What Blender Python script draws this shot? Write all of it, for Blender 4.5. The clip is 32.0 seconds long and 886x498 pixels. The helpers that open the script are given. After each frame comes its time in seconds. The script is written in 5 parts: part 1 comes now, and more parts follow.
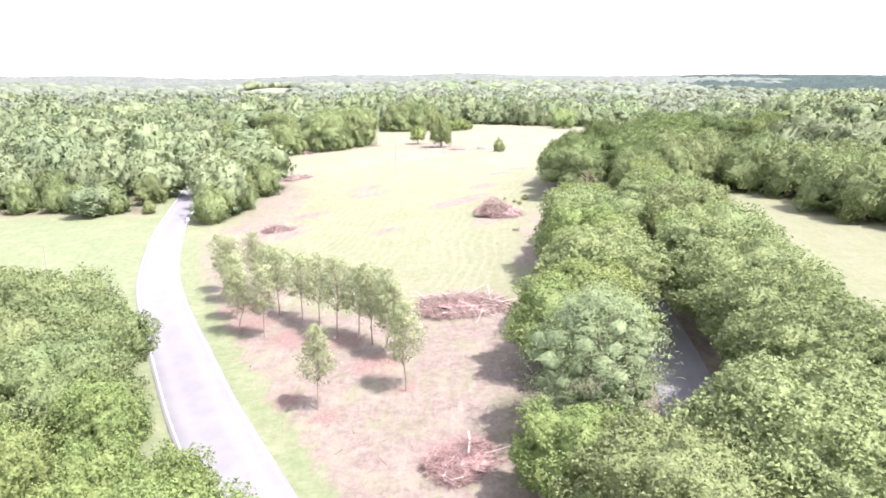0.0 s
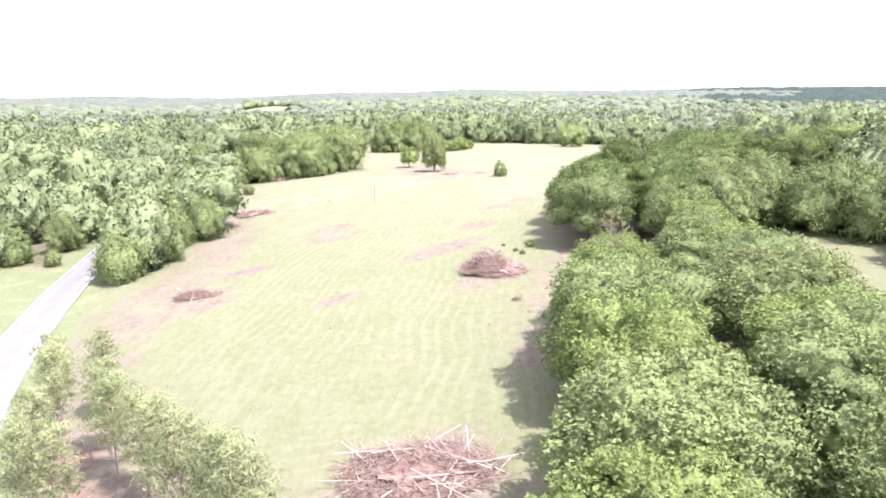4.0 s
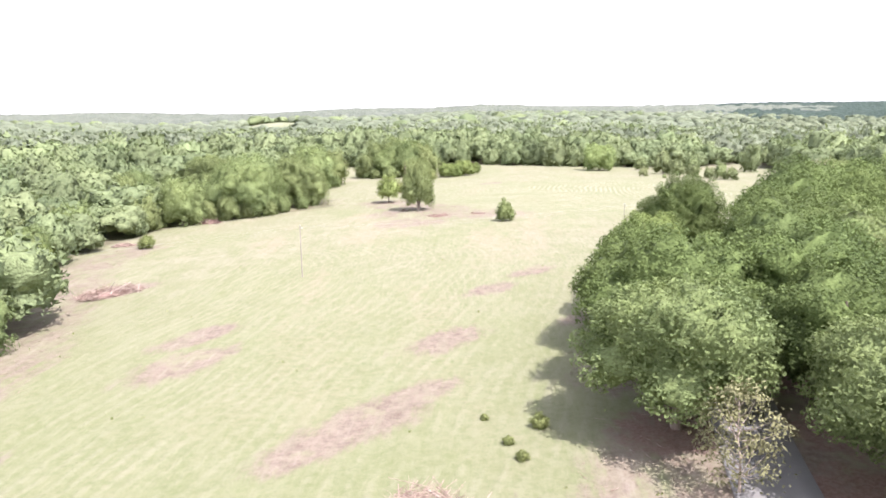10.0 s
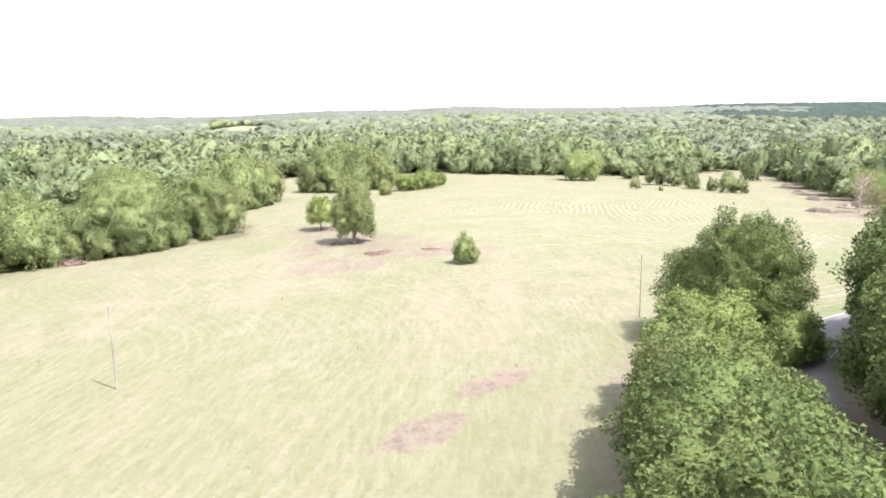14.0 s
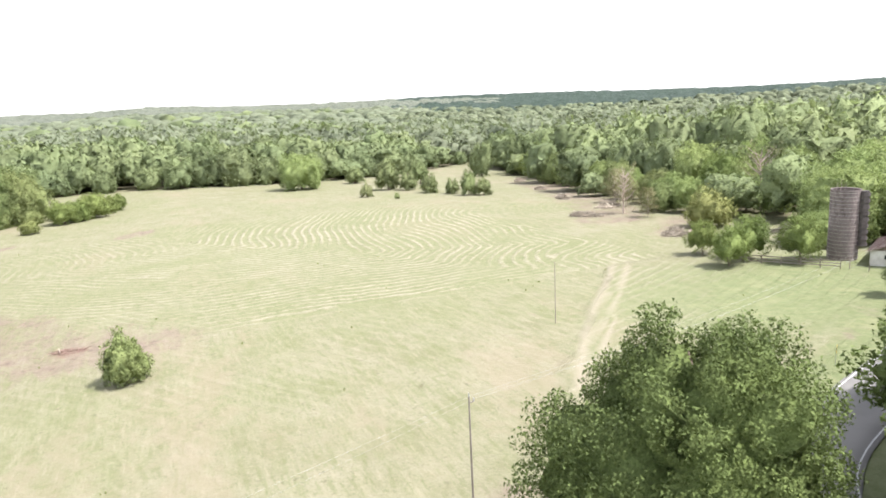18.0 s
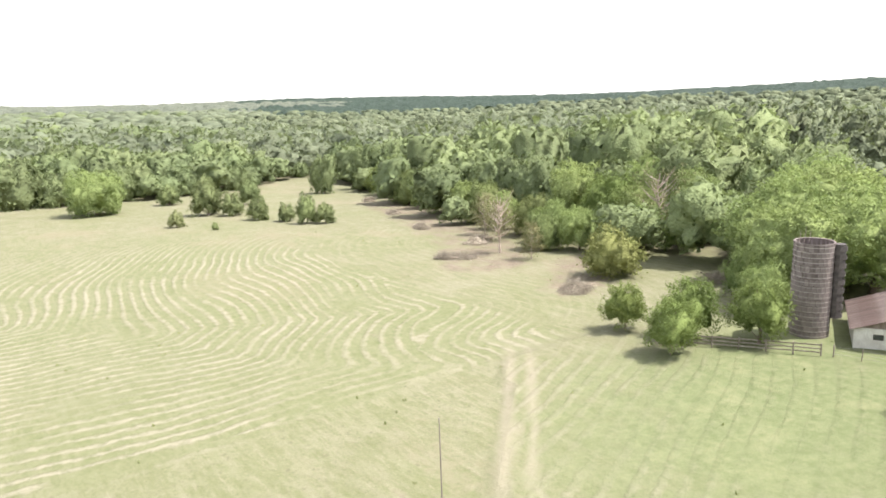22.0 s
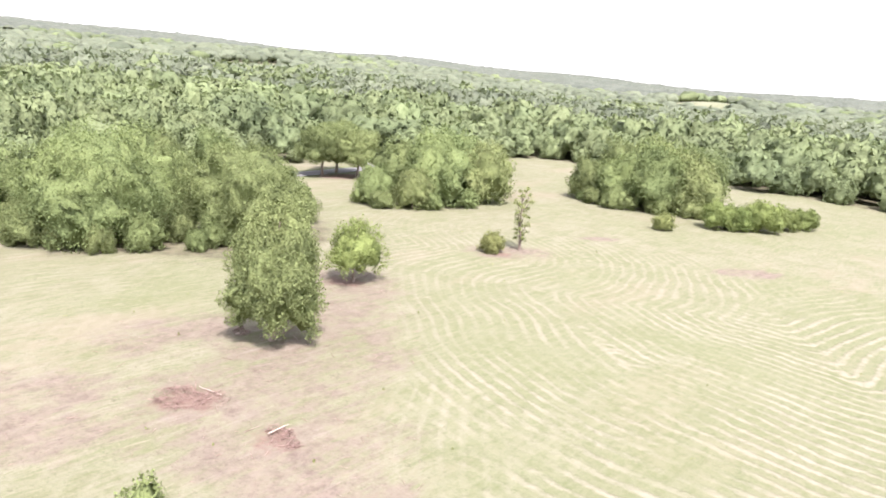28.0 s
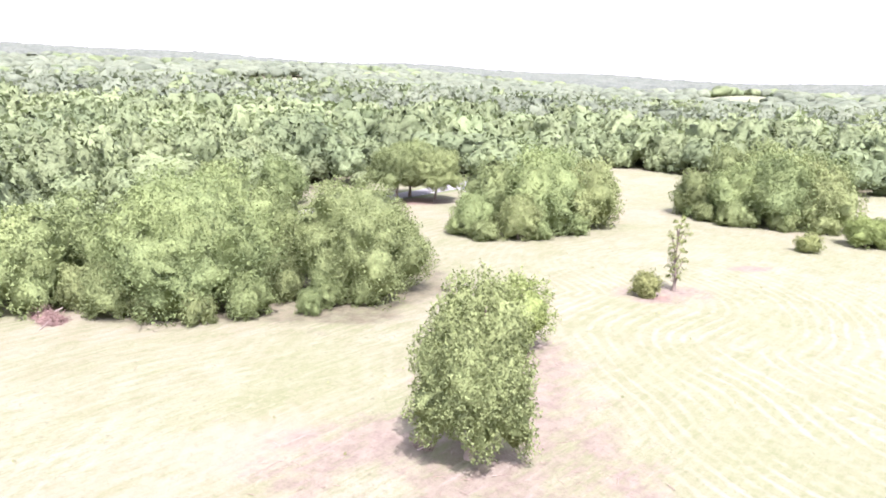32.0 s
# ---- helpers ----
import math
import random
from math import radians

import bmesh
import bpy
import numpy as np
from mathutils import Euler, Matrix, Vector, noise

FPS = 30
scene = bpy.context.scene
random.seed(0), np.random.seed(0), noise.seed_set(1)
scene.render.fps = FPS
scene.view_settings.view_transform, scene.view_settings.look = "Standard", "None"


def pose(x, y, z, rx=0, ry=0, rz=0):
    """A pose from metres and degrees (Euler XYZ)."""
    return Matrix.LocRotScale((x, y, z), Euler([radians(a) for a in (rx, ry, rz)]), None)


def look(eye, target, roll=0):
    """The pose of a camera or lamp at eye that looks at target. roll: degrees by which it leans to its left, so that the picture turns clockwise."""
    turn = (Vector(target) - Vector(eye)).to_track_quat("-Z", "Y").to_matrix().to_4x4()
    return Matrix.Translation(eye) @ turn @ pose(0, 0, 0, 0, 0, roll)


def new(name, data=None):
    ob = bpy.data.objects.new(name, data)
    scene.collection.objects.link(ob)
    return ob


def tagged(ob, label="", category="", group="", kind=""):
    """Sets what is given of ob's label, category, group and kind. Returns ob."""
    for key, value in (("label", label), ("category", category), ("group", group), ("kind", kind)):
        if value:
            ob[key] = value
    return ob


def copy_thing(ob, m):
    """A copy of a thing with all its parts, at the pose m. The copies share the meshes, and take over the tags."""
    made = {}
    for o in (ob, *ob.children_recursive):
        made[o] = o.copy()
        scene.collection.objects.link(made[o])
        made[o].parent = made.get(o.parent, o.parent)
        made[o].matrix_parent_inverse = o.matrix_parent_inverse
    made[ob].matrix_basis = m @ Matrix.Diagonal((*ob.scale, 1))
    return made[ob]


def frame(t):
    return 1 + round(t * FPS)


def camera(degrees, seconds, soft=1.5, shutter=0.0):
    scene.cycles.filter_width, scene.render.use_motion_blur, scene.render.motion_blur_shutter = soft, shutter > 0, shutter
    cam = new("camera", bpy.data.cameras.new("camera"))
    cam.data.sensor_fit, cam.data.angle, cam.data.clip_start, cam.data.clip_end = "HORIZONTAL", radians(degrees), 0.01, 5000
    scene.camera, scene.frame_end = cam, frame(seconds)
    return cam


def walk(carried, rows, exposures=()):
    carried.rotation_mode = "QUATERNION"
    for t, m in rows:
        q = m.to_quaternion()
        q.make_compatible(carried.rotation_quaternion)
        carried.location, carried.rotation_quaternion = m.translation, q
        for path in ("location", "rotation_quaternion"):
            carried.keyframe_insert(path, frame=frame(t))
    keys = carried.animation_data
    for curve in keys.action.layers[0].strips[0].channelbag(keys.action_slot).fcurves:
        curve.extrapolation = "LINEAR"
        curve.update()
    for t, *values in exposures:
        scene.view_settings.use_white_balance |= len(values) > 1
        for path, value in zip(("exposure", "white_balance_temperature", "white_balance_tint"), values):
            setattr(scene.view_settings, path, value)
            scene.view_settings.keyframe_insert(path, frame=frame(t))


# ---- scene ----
cam = camera(64.1, 32.0, 1.75)
METRES, EYE, TILT, LEAN, TURN = 330.0, 31.0, -13.4, 0.0, 0.0
ROWS = [
    (0.0, 0.0, 0.0, 0.0, -0.0, 0.0, -0.0),
    (0.5, 0.0013, 0.0124, 0.0028, 0.05, 0.11, 0.11),
    (1.0, 0.0029, 0.026, 0.0058, 0.1, 0.27, 0.19),
    (1.5, 0.0046, 0.0408, 0.0091, 0.15, 0.42, 0.28),
    (2.0, 0.0066, 0.0564, 0.0125, 0.21, 0.6, 0.37),
    (2.5, 0.0088, 0.0729, 0.0161, 0.24, 0.76, 0.42),
    (3.0, 0.0113, 0.09, 0.0198, 0.29, 0.95, 0.47),
    (3.5, 0.0139, 0.1078, 0.0237, 0.37, 1.13, 0.52),
    (5.5, 0.0242, 0.1799, 0.0402, 1.76, 1.72, 0.25),
    (6.0, 0.0267, 0.1985, 0.0444, 1.83, 1.85, 0.27),
    (6.5, 0.0292, 0.2175, 0.0486, 1.89, 1.95, 0.26),
    (7.0, 0.0316, 0.2367, 0.053, 1.95, 2.06, 0.27),
    (7.5, 0.0339, 0.2556, 0.0573, 1.99, 2.16, 0.28),
    (8.0, 0.0363, 0.2748, 0.0614, 2.06, 2.28, 0.26),
    (8.5, 0.0384, 0.2936, 0.0657, 2.09, 2.36, 0.25),
    (9.0, 0.0403, 0.3112, 0.0698, 2.12, 2.43, 0.24),
    (9.5, 0.0425, 0.3304, 0.0743, 2.18, 2.48, 0.22),
    (10.0, 0.0447, 0.3498, 0.0788, 2.22, 2.53, 0.21),
    (10.5, 0.0467, 0.369, 0.0833, 2.27, 2.58, 0.19),
    (11.0, 0.0488, 0.3883, 0.0878, 2.32, 2.63, 0.18),
    (11.5, 0.051, 0.4078, 0.0924, 2.36, 2.66, 0.16),
    (12.0, 0.0532, 0.4274, 0.0969, 2.4, 2.7, 0.14),
    (12.5, 0.0555, 0.447, 0.1015, 2.45, 2.71, 0.13),
    (13.0, 0.0578, 0.4667, 0.106, 2.14, 2.73, 0.23),
    (13.5, 0.06, 0.4859, 0.1106, 1.28, 2.71, 0.54),
    (15.5, 0.0699, 0.5634, 0.1285, -1.97, 2.65, 1.62),
    (16.0, 0.0731, 0.5845, 0.1337, -3.26, 2.54, 2.01),
    (16.5, 0.0763, 0.604, 0.1384, -6.31, 2.34, 3.06),
    (17.0, 0.0795, 0.6231, 0.1432, -10.05, 2.1, 4.26),
    (17.5, 0.0833, 0.6416, 0.1478, -14.01, 1.76, 5.47),
    (18.0, 0.0873, 0.6585, 0.1522, -21.6, 0.77, 7.76),
    (18.5, 0.0917, 0.6745, 0.1563, -29.86, -0.64, 10.07),
    (19.0, 0.0966, 0.689, 0.1602, -36.8, -2.11, 11.79),
    (19.5, 0.1024, 0.7027, 0.1639, -39.58, -2.64, 12.36),
    (20.0, 0.1094, 0.7153, 0.1675, -39.6, -2.53, 12.14),
    (20.5, 0.1171, 0.7274, 0.1704, -39.64, -2.34, 11.85),
    (21.0, 0.1271, 0.7399, 0.1737, -39.62, -2.16, 11.62),
    (21.5, 0.1364, 0.7511, 0.1765, -37.76, -1.56, 10.83),
    (22.0, 0.1461, 0.7617, 0.18, -33.8, -0.77, 9.48),
    (22.5, 0.1554, 0.7716, 0.1826, -26.91, 0.45, 7.11),
    (23.0, 0.1647, 0.7804, 0.1852, -19.5, 1.28, 4.54),
    (23.5, 0.1731, 0.789, 0.1874, -12.02, 1.77, 1.83),
    (24.0, 0.1807, 0.7973, 0.1897, -4.65, 1.87, -0.8),
    (24.5, 0.1872, 0.8054, 0.1919, 2.44, 1.61, -3.31),
    (25.0, 0.1918, 0.8134, 0.1941, 9.13, 1.02, -5.73),
    (25.5, 0.1943, 0.8206, 0.1959, 15.63, 0.24, -7.93),
    (26.0, 0.1943, 0.827, 0.1976, 22.1, -0.79, -9.98),
    (26.5, 0.1923, 0.8324, 0.1991, 28.22, -1.89, -11.66),
    (28.5, 0.1651, 0.8438, 0.2019, 38.81, -4.09, -13.69),
    (29.0, 0.1552, 0.8445, 0.2023, 38.82, -4.08, -13.4),
    (29.5, 0.1449, 0.8451, 0.2024, 38.85, -4.04, -13.02),
    (30.0, 0.1345, 0.846, 0.2025, 38.86, -4.01, -12.6),
    (30.5, 0.124, 0.8473, 0.2029, 38.87, -3.96, -12.21),
    (31.0, 0.1135, 0.849, 0.2033, 38.88, -3.9, -11.86),
    (31.5, 0.1028, 0.8509, 0.2037, 38.87, -3.83, -11.55),
    (32.0, 0.0919, 0.8528, 0.2043, 39.54, -3.81, -11.33),
]
EXPOSURES = [(0.0, 1.8, 5850, 27), (3.0, 1.78, 5880, 25), (6.0, 1.62, 5980, 23), (13.0, 1.52, 6150, 19), (16.0, 1.47, 6200, 16), (18.0, 1.29, 6300, 13), (21.0, 1.21, 6550, 10), (25.0, 1.32, 6550, 14), (29.0, 1.5, 6050, 24), (32.0, 1.76, 5850, 29)]
walk(cam, [(t, pose(0, 0, EYE, TILT, LEAN, TURN) @ pose(METRES * x, METRES * y, METRES * z, 90 + pitch, roll, yaw)) for t, x, y, z, yaw, pitch, roll in ROWS], EXPOSURES)

# ---- world and sun ----
SUN_FROM = Vector((0.8, -0.6, 0.0)).normalized()
SUN_ELEV = radians(60)
world = bpy.data.worlds.new("hazy_sky")
scene.world = world
world.use_nodes = True
wn = world.node_tree
sky = wn.nodes.new("ShaderNodeTexSky")
sky.sky_type = "NISHITA"
sky.sun_disc = False
sky.sun_elevation = SUN_ELEV
sky.sun_rotation = math.atan2(SUN_FROM.x, SUN_FROM.y)
sky.dust_density = 0.8
sky.air_density = 1.0
pale = wn.nodes.new("ShaderNodeHueSaturation")
pale.inputs["Saturation"].default_value = 0.22
pale.inputs["Value"].default_value = 1.7
wn.links.new(sky.outputs[0], pale.inputs["Color"])
wn.links.new(pale.outputs[0], wn.nodes["Background"].inputs[0])
wn.nodes["Background"].inputs[1].default_value = 0.12
sun = new("sun", bpy.data.lights.new("sun", "SUN"))
sun.data.energy, sun.data.angle, sun.data.color = 4.2, radians(0.6), (1.0, 0.96, 0.90)
sun.matrix_world = look(SUN_FROM * 200 * math.cos(SUN_ELEV) + Vector((0, 0, 200 * math.sin(SUN_ELEV))), (0, 0, 0))


# ---- material helpers ----
class Nodes:
    """A small wrapper to write node materials in short lines."""

    def __init__(self, name):
        self.mat = bpy.data.materials.new(name)
        self.mat.use_nodes = True
        self.t = self.mat.node_tree
        self.bsdf = self.t.nodes["Principled BSDF"]
        self.out = self.t.nodes["Material Output"]

    def node(self, kind):
        return self.t.nodes.new(kind)

    def put(self, socket, value):
        if isinstance(value, bpy.types.NodeSocket):
            self.t.links.new(value, socket)
        elif isinstance(value, tuple) and len(value) == 3 and socket.type == "RGBA":
            socket.default_value = (*value, 1)
        else:
            socket.default_value = value

    def mix(self, fac, a, b, blend="MIX"):
        n = self.node("ShaderNodeMix")
        n.data_type, n.blend_type = "RGBA", blend
        self.put(n.inputs[0], fac), self.put(n.inputs[6], a), self.put(n.inputs[7], b)
        return n.outputs[2]

    def math(self, op, a, b=0.0, c=0.0, clamp=False):
        n = self.node("ShaderNodeMath")
        n.operation, n.use_clamp = op, clamp
        self.put(n.inputs[0], a), self.put(n.inputs[1], b), self.put(n.inputs[2], c)
        return n.outputs[0]

    def ramp(self, value, lo, hi):
        n = self.node("ShaderNodeMapRange")
        n.interpolation_type = "SMOOTHSTEP"
        self.put(n.inputs[0], value), self.put(n.inputs[1], lo), self.put(n.inputs[2], hi)
        return n.outputs[0]

    def coords(self, kind="Object", scale=(1, 1, 1), turn=0.0):
        c = self.node("ShaderNodeTexCoord")
        m = self.node("ShaderNodeMapping")
        m.inputs["Scale"].default_value = scale
        m.inputs["Rotation"].default_value = (0, 0, turn)
        self.t.links.new(c.outputs[kind], m.inputs[0])
        return m.outputs[0]

    def world(self):
        return self.node("ShaderNodeNewGeometry").outputs["Position"]

    def noise(self, vec, scale, detail=3.0, rough=0.55, warp=0.0):
        n = self.node("ShaderNodeTexNoise")
        self.put(n.inputs["Vector"], vec)
        n.inputs["Scale"].default_value, n.inputs["Detail"].default_value = scale, detail
        n.inputs["Roughness"].default_value, n.inputs["Distortion"].default_value = rough, warp
        return n.outputs[0]

    def attr(self, name):
        n = self.node("ShaderNodeAttribute")
        n.attribute_name = name
        return n.outputs["Fac"]

    def bump(self, height, strength=0.3, distance=0.05):
        n = self.node("ShaderNodeBump")
        n.inputs["Strength"].default_value, n.inputs["Distance"].default_value = strength, distance
        self.t.links.new(height, n.inputs["Height"])
        self.t.links.new(n.outputs[0], self.bsdf.inputs["Normal"])

    def finish(self, color, rough=0.8, metal=0.0, spec=0.3):
        self.put(self.bsdf.inputs["Base Color"], color)
        self.put(self.bsdf.inputs["Roughness"], rough)
        self.bsdf.inputs["Metallic"].default_value = metal
        self.bsdf.inputs["Specular IOR Level"].default_value = spec
        return self.mat


def foliage(name, dark, light, accent, through_light=0.32, patch=0.09, lumpy=0.0, leaf=6.0, speck=0.5, grain=1.0, tree=0.26):
    """Leaves: colour varies by tree, by patch of wood and by leaf; some light passes through."""
    k = Nodes(name)
    by_tree = k.math("FRACT", k.math("ADD", k.node("ShaderNodeObjectInfo").outputs["Random"], k.attr("tone")))
    by_leaf = k.node("ShaderNodeNewGeometry").outputs["Random Per Island"]
    by_place = k.noise(k.world(), patch, 2.0)
    c = k.mix(k.ramp(by_place, 0.3, 0.7), dark, light)
    c = k.mix(k.math("MULTIPLY", k.math("POWER", by_tree, 2.0), 0.6), c, accent)
    c = k.mix(k.math("MULTIPLY", by_leaf, 0.4 * grain), c, light)
    v = k.node("ShaderNodeHueSaturation")
    k.put(v.inputs["Color"], c)
    other = k.math("FRACT", k.math("MULTIPLY", by_tree, 7.31))
    cell = k.node("ShaderNodeTexVoronoi")
    cell.inputs["Scale"].default_value = leaf
    k.put(cell.inputs["Vector"], k.world())
    single = k.node("ShaderNodeSeparateColor")
    k.put(single.inputs[0], cell.outputs["Color"])
    tint = k.math("ADD", k.math("MULTIPLY_ADD", by_leaf, 0.2 * grain, 0.88 - 0.1 * grain - 0.56 * speck), k.math("MULTIPLY", other, tree))
    k.put(v.inputs["Value"], k.math("ADD", tint, k.math("MULTIPLY", single.outputs[0], speck)))
    if lumpy:
        k.bump(k.noise(k.world(), 0.075, 3.0, 0.6), 1.0, lumpy)
    else:
        k.bump(k.math("ADD", k.math("MULTIPLY", cell.outputs["Distance"], -1.0), k.noise(k.world(), leaf * 0.3, 2.0)), 0.6, 0.8 / leaf)
    mat = k.finish(v.outputs[0], 0.75, spec=0.1)
    tr = k.node("ShaderNodeBsdfTranslucent")
    k.put(tr.inputs[0], k.mix(0.5, v.outputs[0], (0.17, 0.22, 0.06)))
    m = k.node("ShaderNodeMixShader")
    m.inputs[0].default_value = through_light
    k.t.links.new(k.bsdf.outputs[0], m.inputs[1])
    k.t.links.new(tr.outputs[0], m.inputs[2])
    k.t.links.new(m.outputs[0], k.out.inputs[0])
    return mat


def plain(name, a, b, scale=2.0, rough=0.85, metal=0.0, bump=0.3, kind="Object", stretch=(1, 1, 1), spec=0.3):
    """Two tones at a coarse and a fine scale with a light relief."""
    k = Nodes(name)
    vec = k.coords(kind, stretch)
    coarse, fine = k.noise(vec, scale, 4.0), k.noise(vec, scale * 9, 3.0)
    c = k.mix(k.ramp(coarse, 0.3, 0.7), a, b)
    c = k.mix(k.math("MULTIPLY", k.ramp(fine, 0.35, 0.7), 0.45), c, tuple(v * 0.6 for v in a))
    by = k.node("ShaderNodeObjectInfo").outputs["Random"]
    v = k.node("ShaderNodeHueSaturation")
    k.put(v.inputs["Color"], c)
    k.put(v.inputs["Value"], k.math("MULTIPLY_ADD", by, 0.3, 0.85))
    k.bump(fine, bump)
    return k.finish(v.outputs[0], rough, metal, spec)


LEAF_OAK = foliage("oak_leaves", (0.118, 0.153, 0.063), (0.192, 0.233, 0.091), (0.209, 0.214, 0.091), 0.3)
LEAF_LIGHT = foliage("light_green_leaves", (0.140, 0.186, 0.064), (0.208, 0.262, 0.085), (0.220, 0.239, 0.083), 0.36)
LEAF_PINE = foliage("pine_needles", (0.304, 0.334, 0.169), (0.386, 0.419, 0.211), (0.405, 0.401, 0.221), 0.5)
LEAF_GREY_PINE = foliage("feathery_pine_needles", (0.177, 0.223, 0.103), (0.246, 0.301, 0.143), (0.259, 0.286, 0.155), 0.4)
LEAF_CEDAR = foliage("cedar_foliage", (0.130, 0.163, 0.074), (0.197, 0.235, 0.100), (0.234, 0.214, 0.114), 0.15)
LEAF_BUSH = foliage("shrub_leaves", (0.154, 0.182, 0.065), (0.223, 0.245, 0.090), (0.257, 0.238, 0.098))
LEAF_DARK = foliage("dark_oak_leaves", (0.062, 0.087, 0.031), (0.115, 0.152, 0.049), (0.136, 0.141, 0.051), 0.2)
LEAF_FRESH = foliage("fresh_green_leaves", (0.192, 0.252, 0.099), (0.282, 0.348, 0.136), (0.288, 0.318, 0.127), 0.4)
LEAF_PALE = foliage("pale_dying_leaves", (0.183, 0.182, 0.091), (0.270, 0.252, 0.133), (0.280, 0.232, 0.125), 0.2)
# distance haze is put into this colour: greyer and bluer than near leaves
LEAF_FAR_HAZED = foliage("hazed_distant_canopy", (0.153, 0.178, 0.118), (0.216, 0.241, 0.155), (0.185, 0.209, 0.140), 0.35, 0.02, 0.0, 1.2, speck=0.22, grain=0.4, tree=0.24)
# the pine wood's own tone; on the ridge it paints cloud shadow
LEAF_PINE_OR_CLOUDED = foliage("pine_wood_and_clouded_ridge_canopy", (0.112, 0.132, 0.082), (0.152, 0.172, 0.102), (0.145, 0.160, 0.094), 0.2, 0.02, 0.0, 1.4, speck=0.5, grain=0.5, tree=0.42)
LEAF_WOOD_LIGHT = foliage("light_woodland_leaves", (0.150, 0.190, 0.092), (0.225, 0.270, 0.128), (0.220, 0.245, 0.120), 0.3, 0.03, 0.0, 2.0, speck=0.25, grain=0.5, tree=0.3)
# far hills: the horizon's haze is mixed into the leaf colour
LEAF_HILL_HAZED = foliage("hazed_hillside_canopy", (0.077, 0.089, 0.071), (0.137, 0.148, 0.115), (0.131, 0.143, 0.096), 0.1, 0.02, 9.0)
# cloud shadow over the north-east ridge, painted as darker leaves
LEAF_RIDGE_CLOUDED = foliage("ridge_cloud_shadow_canopy", (0.026, 0.041, 0.032), (0.044, 0.063, 0.048), (0.041, 0.058, 0.043), 0.1, 0.02, 9.0)
LEAF_WOOD = foliage("woodland_leaves", (0.126, 0.160, 0.081), (0.205, 0.244, 0.116), (0.196, 0.222, 0.110), 0.28, 0.03, 0.0, 2.0, speck=0.26, grain=0.5, tree=0.3)
BARK = plain("grey_brown_bark", (0.17, 0.13, 0.10), (0.25, 0.20, 0.16), 3.0, stretch=(1, 1, 0.25), bump=0.6)
BARK_PINE = plain("pine_bark", (0.24, 0.17, 0.13), (0.33, 0.25, 0.20), 3.0, stretch=(1, 1, 0.3), bump=0.6)
BARE_WOOD = plain("bleached_twigs", (0.34, 0.27, 0.22), (0.46, 0.38, 0.32), 4.0)
PALE_BRUSH = plain("grey_dry_brush", (0.22, 0.185, 0.14), (0.40, 0.35, 0.28), 2.0)
DEAD_WOOD = plain("felled_branches", (0.22, 0.15, 0.115), (0.40, 0.31, 0.25), 2.0)
RED_BRUSH = plain("dry_reddish_brush", (0.17, 0.105, 0.085), (0.32, 0.22, 0.18), 2.0)
POLE_WOOD = plain("weathered_pole", (0.20, 0.17, 0.14), (0.32, 0.28, 0.24), 3.0, stretch=(1, 1, 0.1))
FENCE_WOOD = plain("grey_fence_boards", (0.20, 0.16, 0.13), (0.32, 0.28, 0.24), 3.0)
GALV = plain("galvanised_steel", (0.45, 0.45, 0.45), (0.6, 0.6, 0.6), 5.0, 0.45, 0.8)
WIRE = plain("wire_strand", (0.2, 0.2, 0.18), (0.27, 0.27, 0.25), 5.0, 0.5, 0.3)
POWER_WIRE = plain("aluminium_power_line", (0.30, 0.30, 0.28), (0.38, 0.38, 0.36), 5.0, 0.5, 0.2)
CHUTE_DARK = plain("dark_chute", (0.05, 0.044, 0.042), (0.125, 0.108, 0.1), 0.6)
CONCRETE = plain("stained_silo_staves", (0.145, 0.112, 0.104), (0.29, 0.25, 0.232), 0.5, stretch=(1, 1, 0.3), bump=0.4)
HOOP = plain("rusty_hoop", (0.40, 0.36, 0.33), (0.50, 0.45, 0.42), 4.0, 0.7, 0.2)
ROOF = plain("rusty_roof_sheet", (0.13, 0.088, 0.076), (0.25, 0.20, 0.185), 0.35, 0.6, 0.1, stretch=(1, 1, 1))
WHITEWALL = plain("whitewashed_block", (0.55, 0.52, 0.47), (0.72, 0.70, 0.66), 0.8)
BOARDS = plain("weathered_boards", (0.25, 0.19, 0.16), (0.40, 0.33, 0.29), 1.5, stretch=(1, 1, 0.2))
SIGN_YELLOW = plain("yellow_sign_face", (0.75, 0.50, 0.02), (0.80, 0.56, 0.03), 3.0, 0.4)
SIGN_BLACK = plain("black_sign_mark", (0.02, 0.02, 0.02), (0.03, 0.03, 0.03), 3.0, 0.5)
SIGN_GREEN = plain("green_sign_face", (0.03, 0.22, 0.10), (0.04, 0.26, 0.12), 3.0, 0.4)
HOUSE_WHITE = plain("white_siding", (0.70, 0.70, 0.68), (0.8, 0.8, 0.78), 1.0)
HOUSE_ROOF = plain("grey_shingle_roof", (0.25, 0.24, 0.24), (0.38, 0.36, 0.35), 1.0)
GLASS = plain("dark_window_glass", (0.03, 0.035, 0.04), (0.05, 0.055, 0.06), 1.0, 0.1, 0.0, 0.0, spec=0.6)
PAINT_YELLOW = plain("yellow_line_paint", (0.66, 0.52, 0.2), (0.72, 0.58, 0.26), 3.0)
PAINT_WHITE = plain("white_line_paint", (0.42, 0.42, 0.40), (0.52, 0.52, 0.50), 3.0)


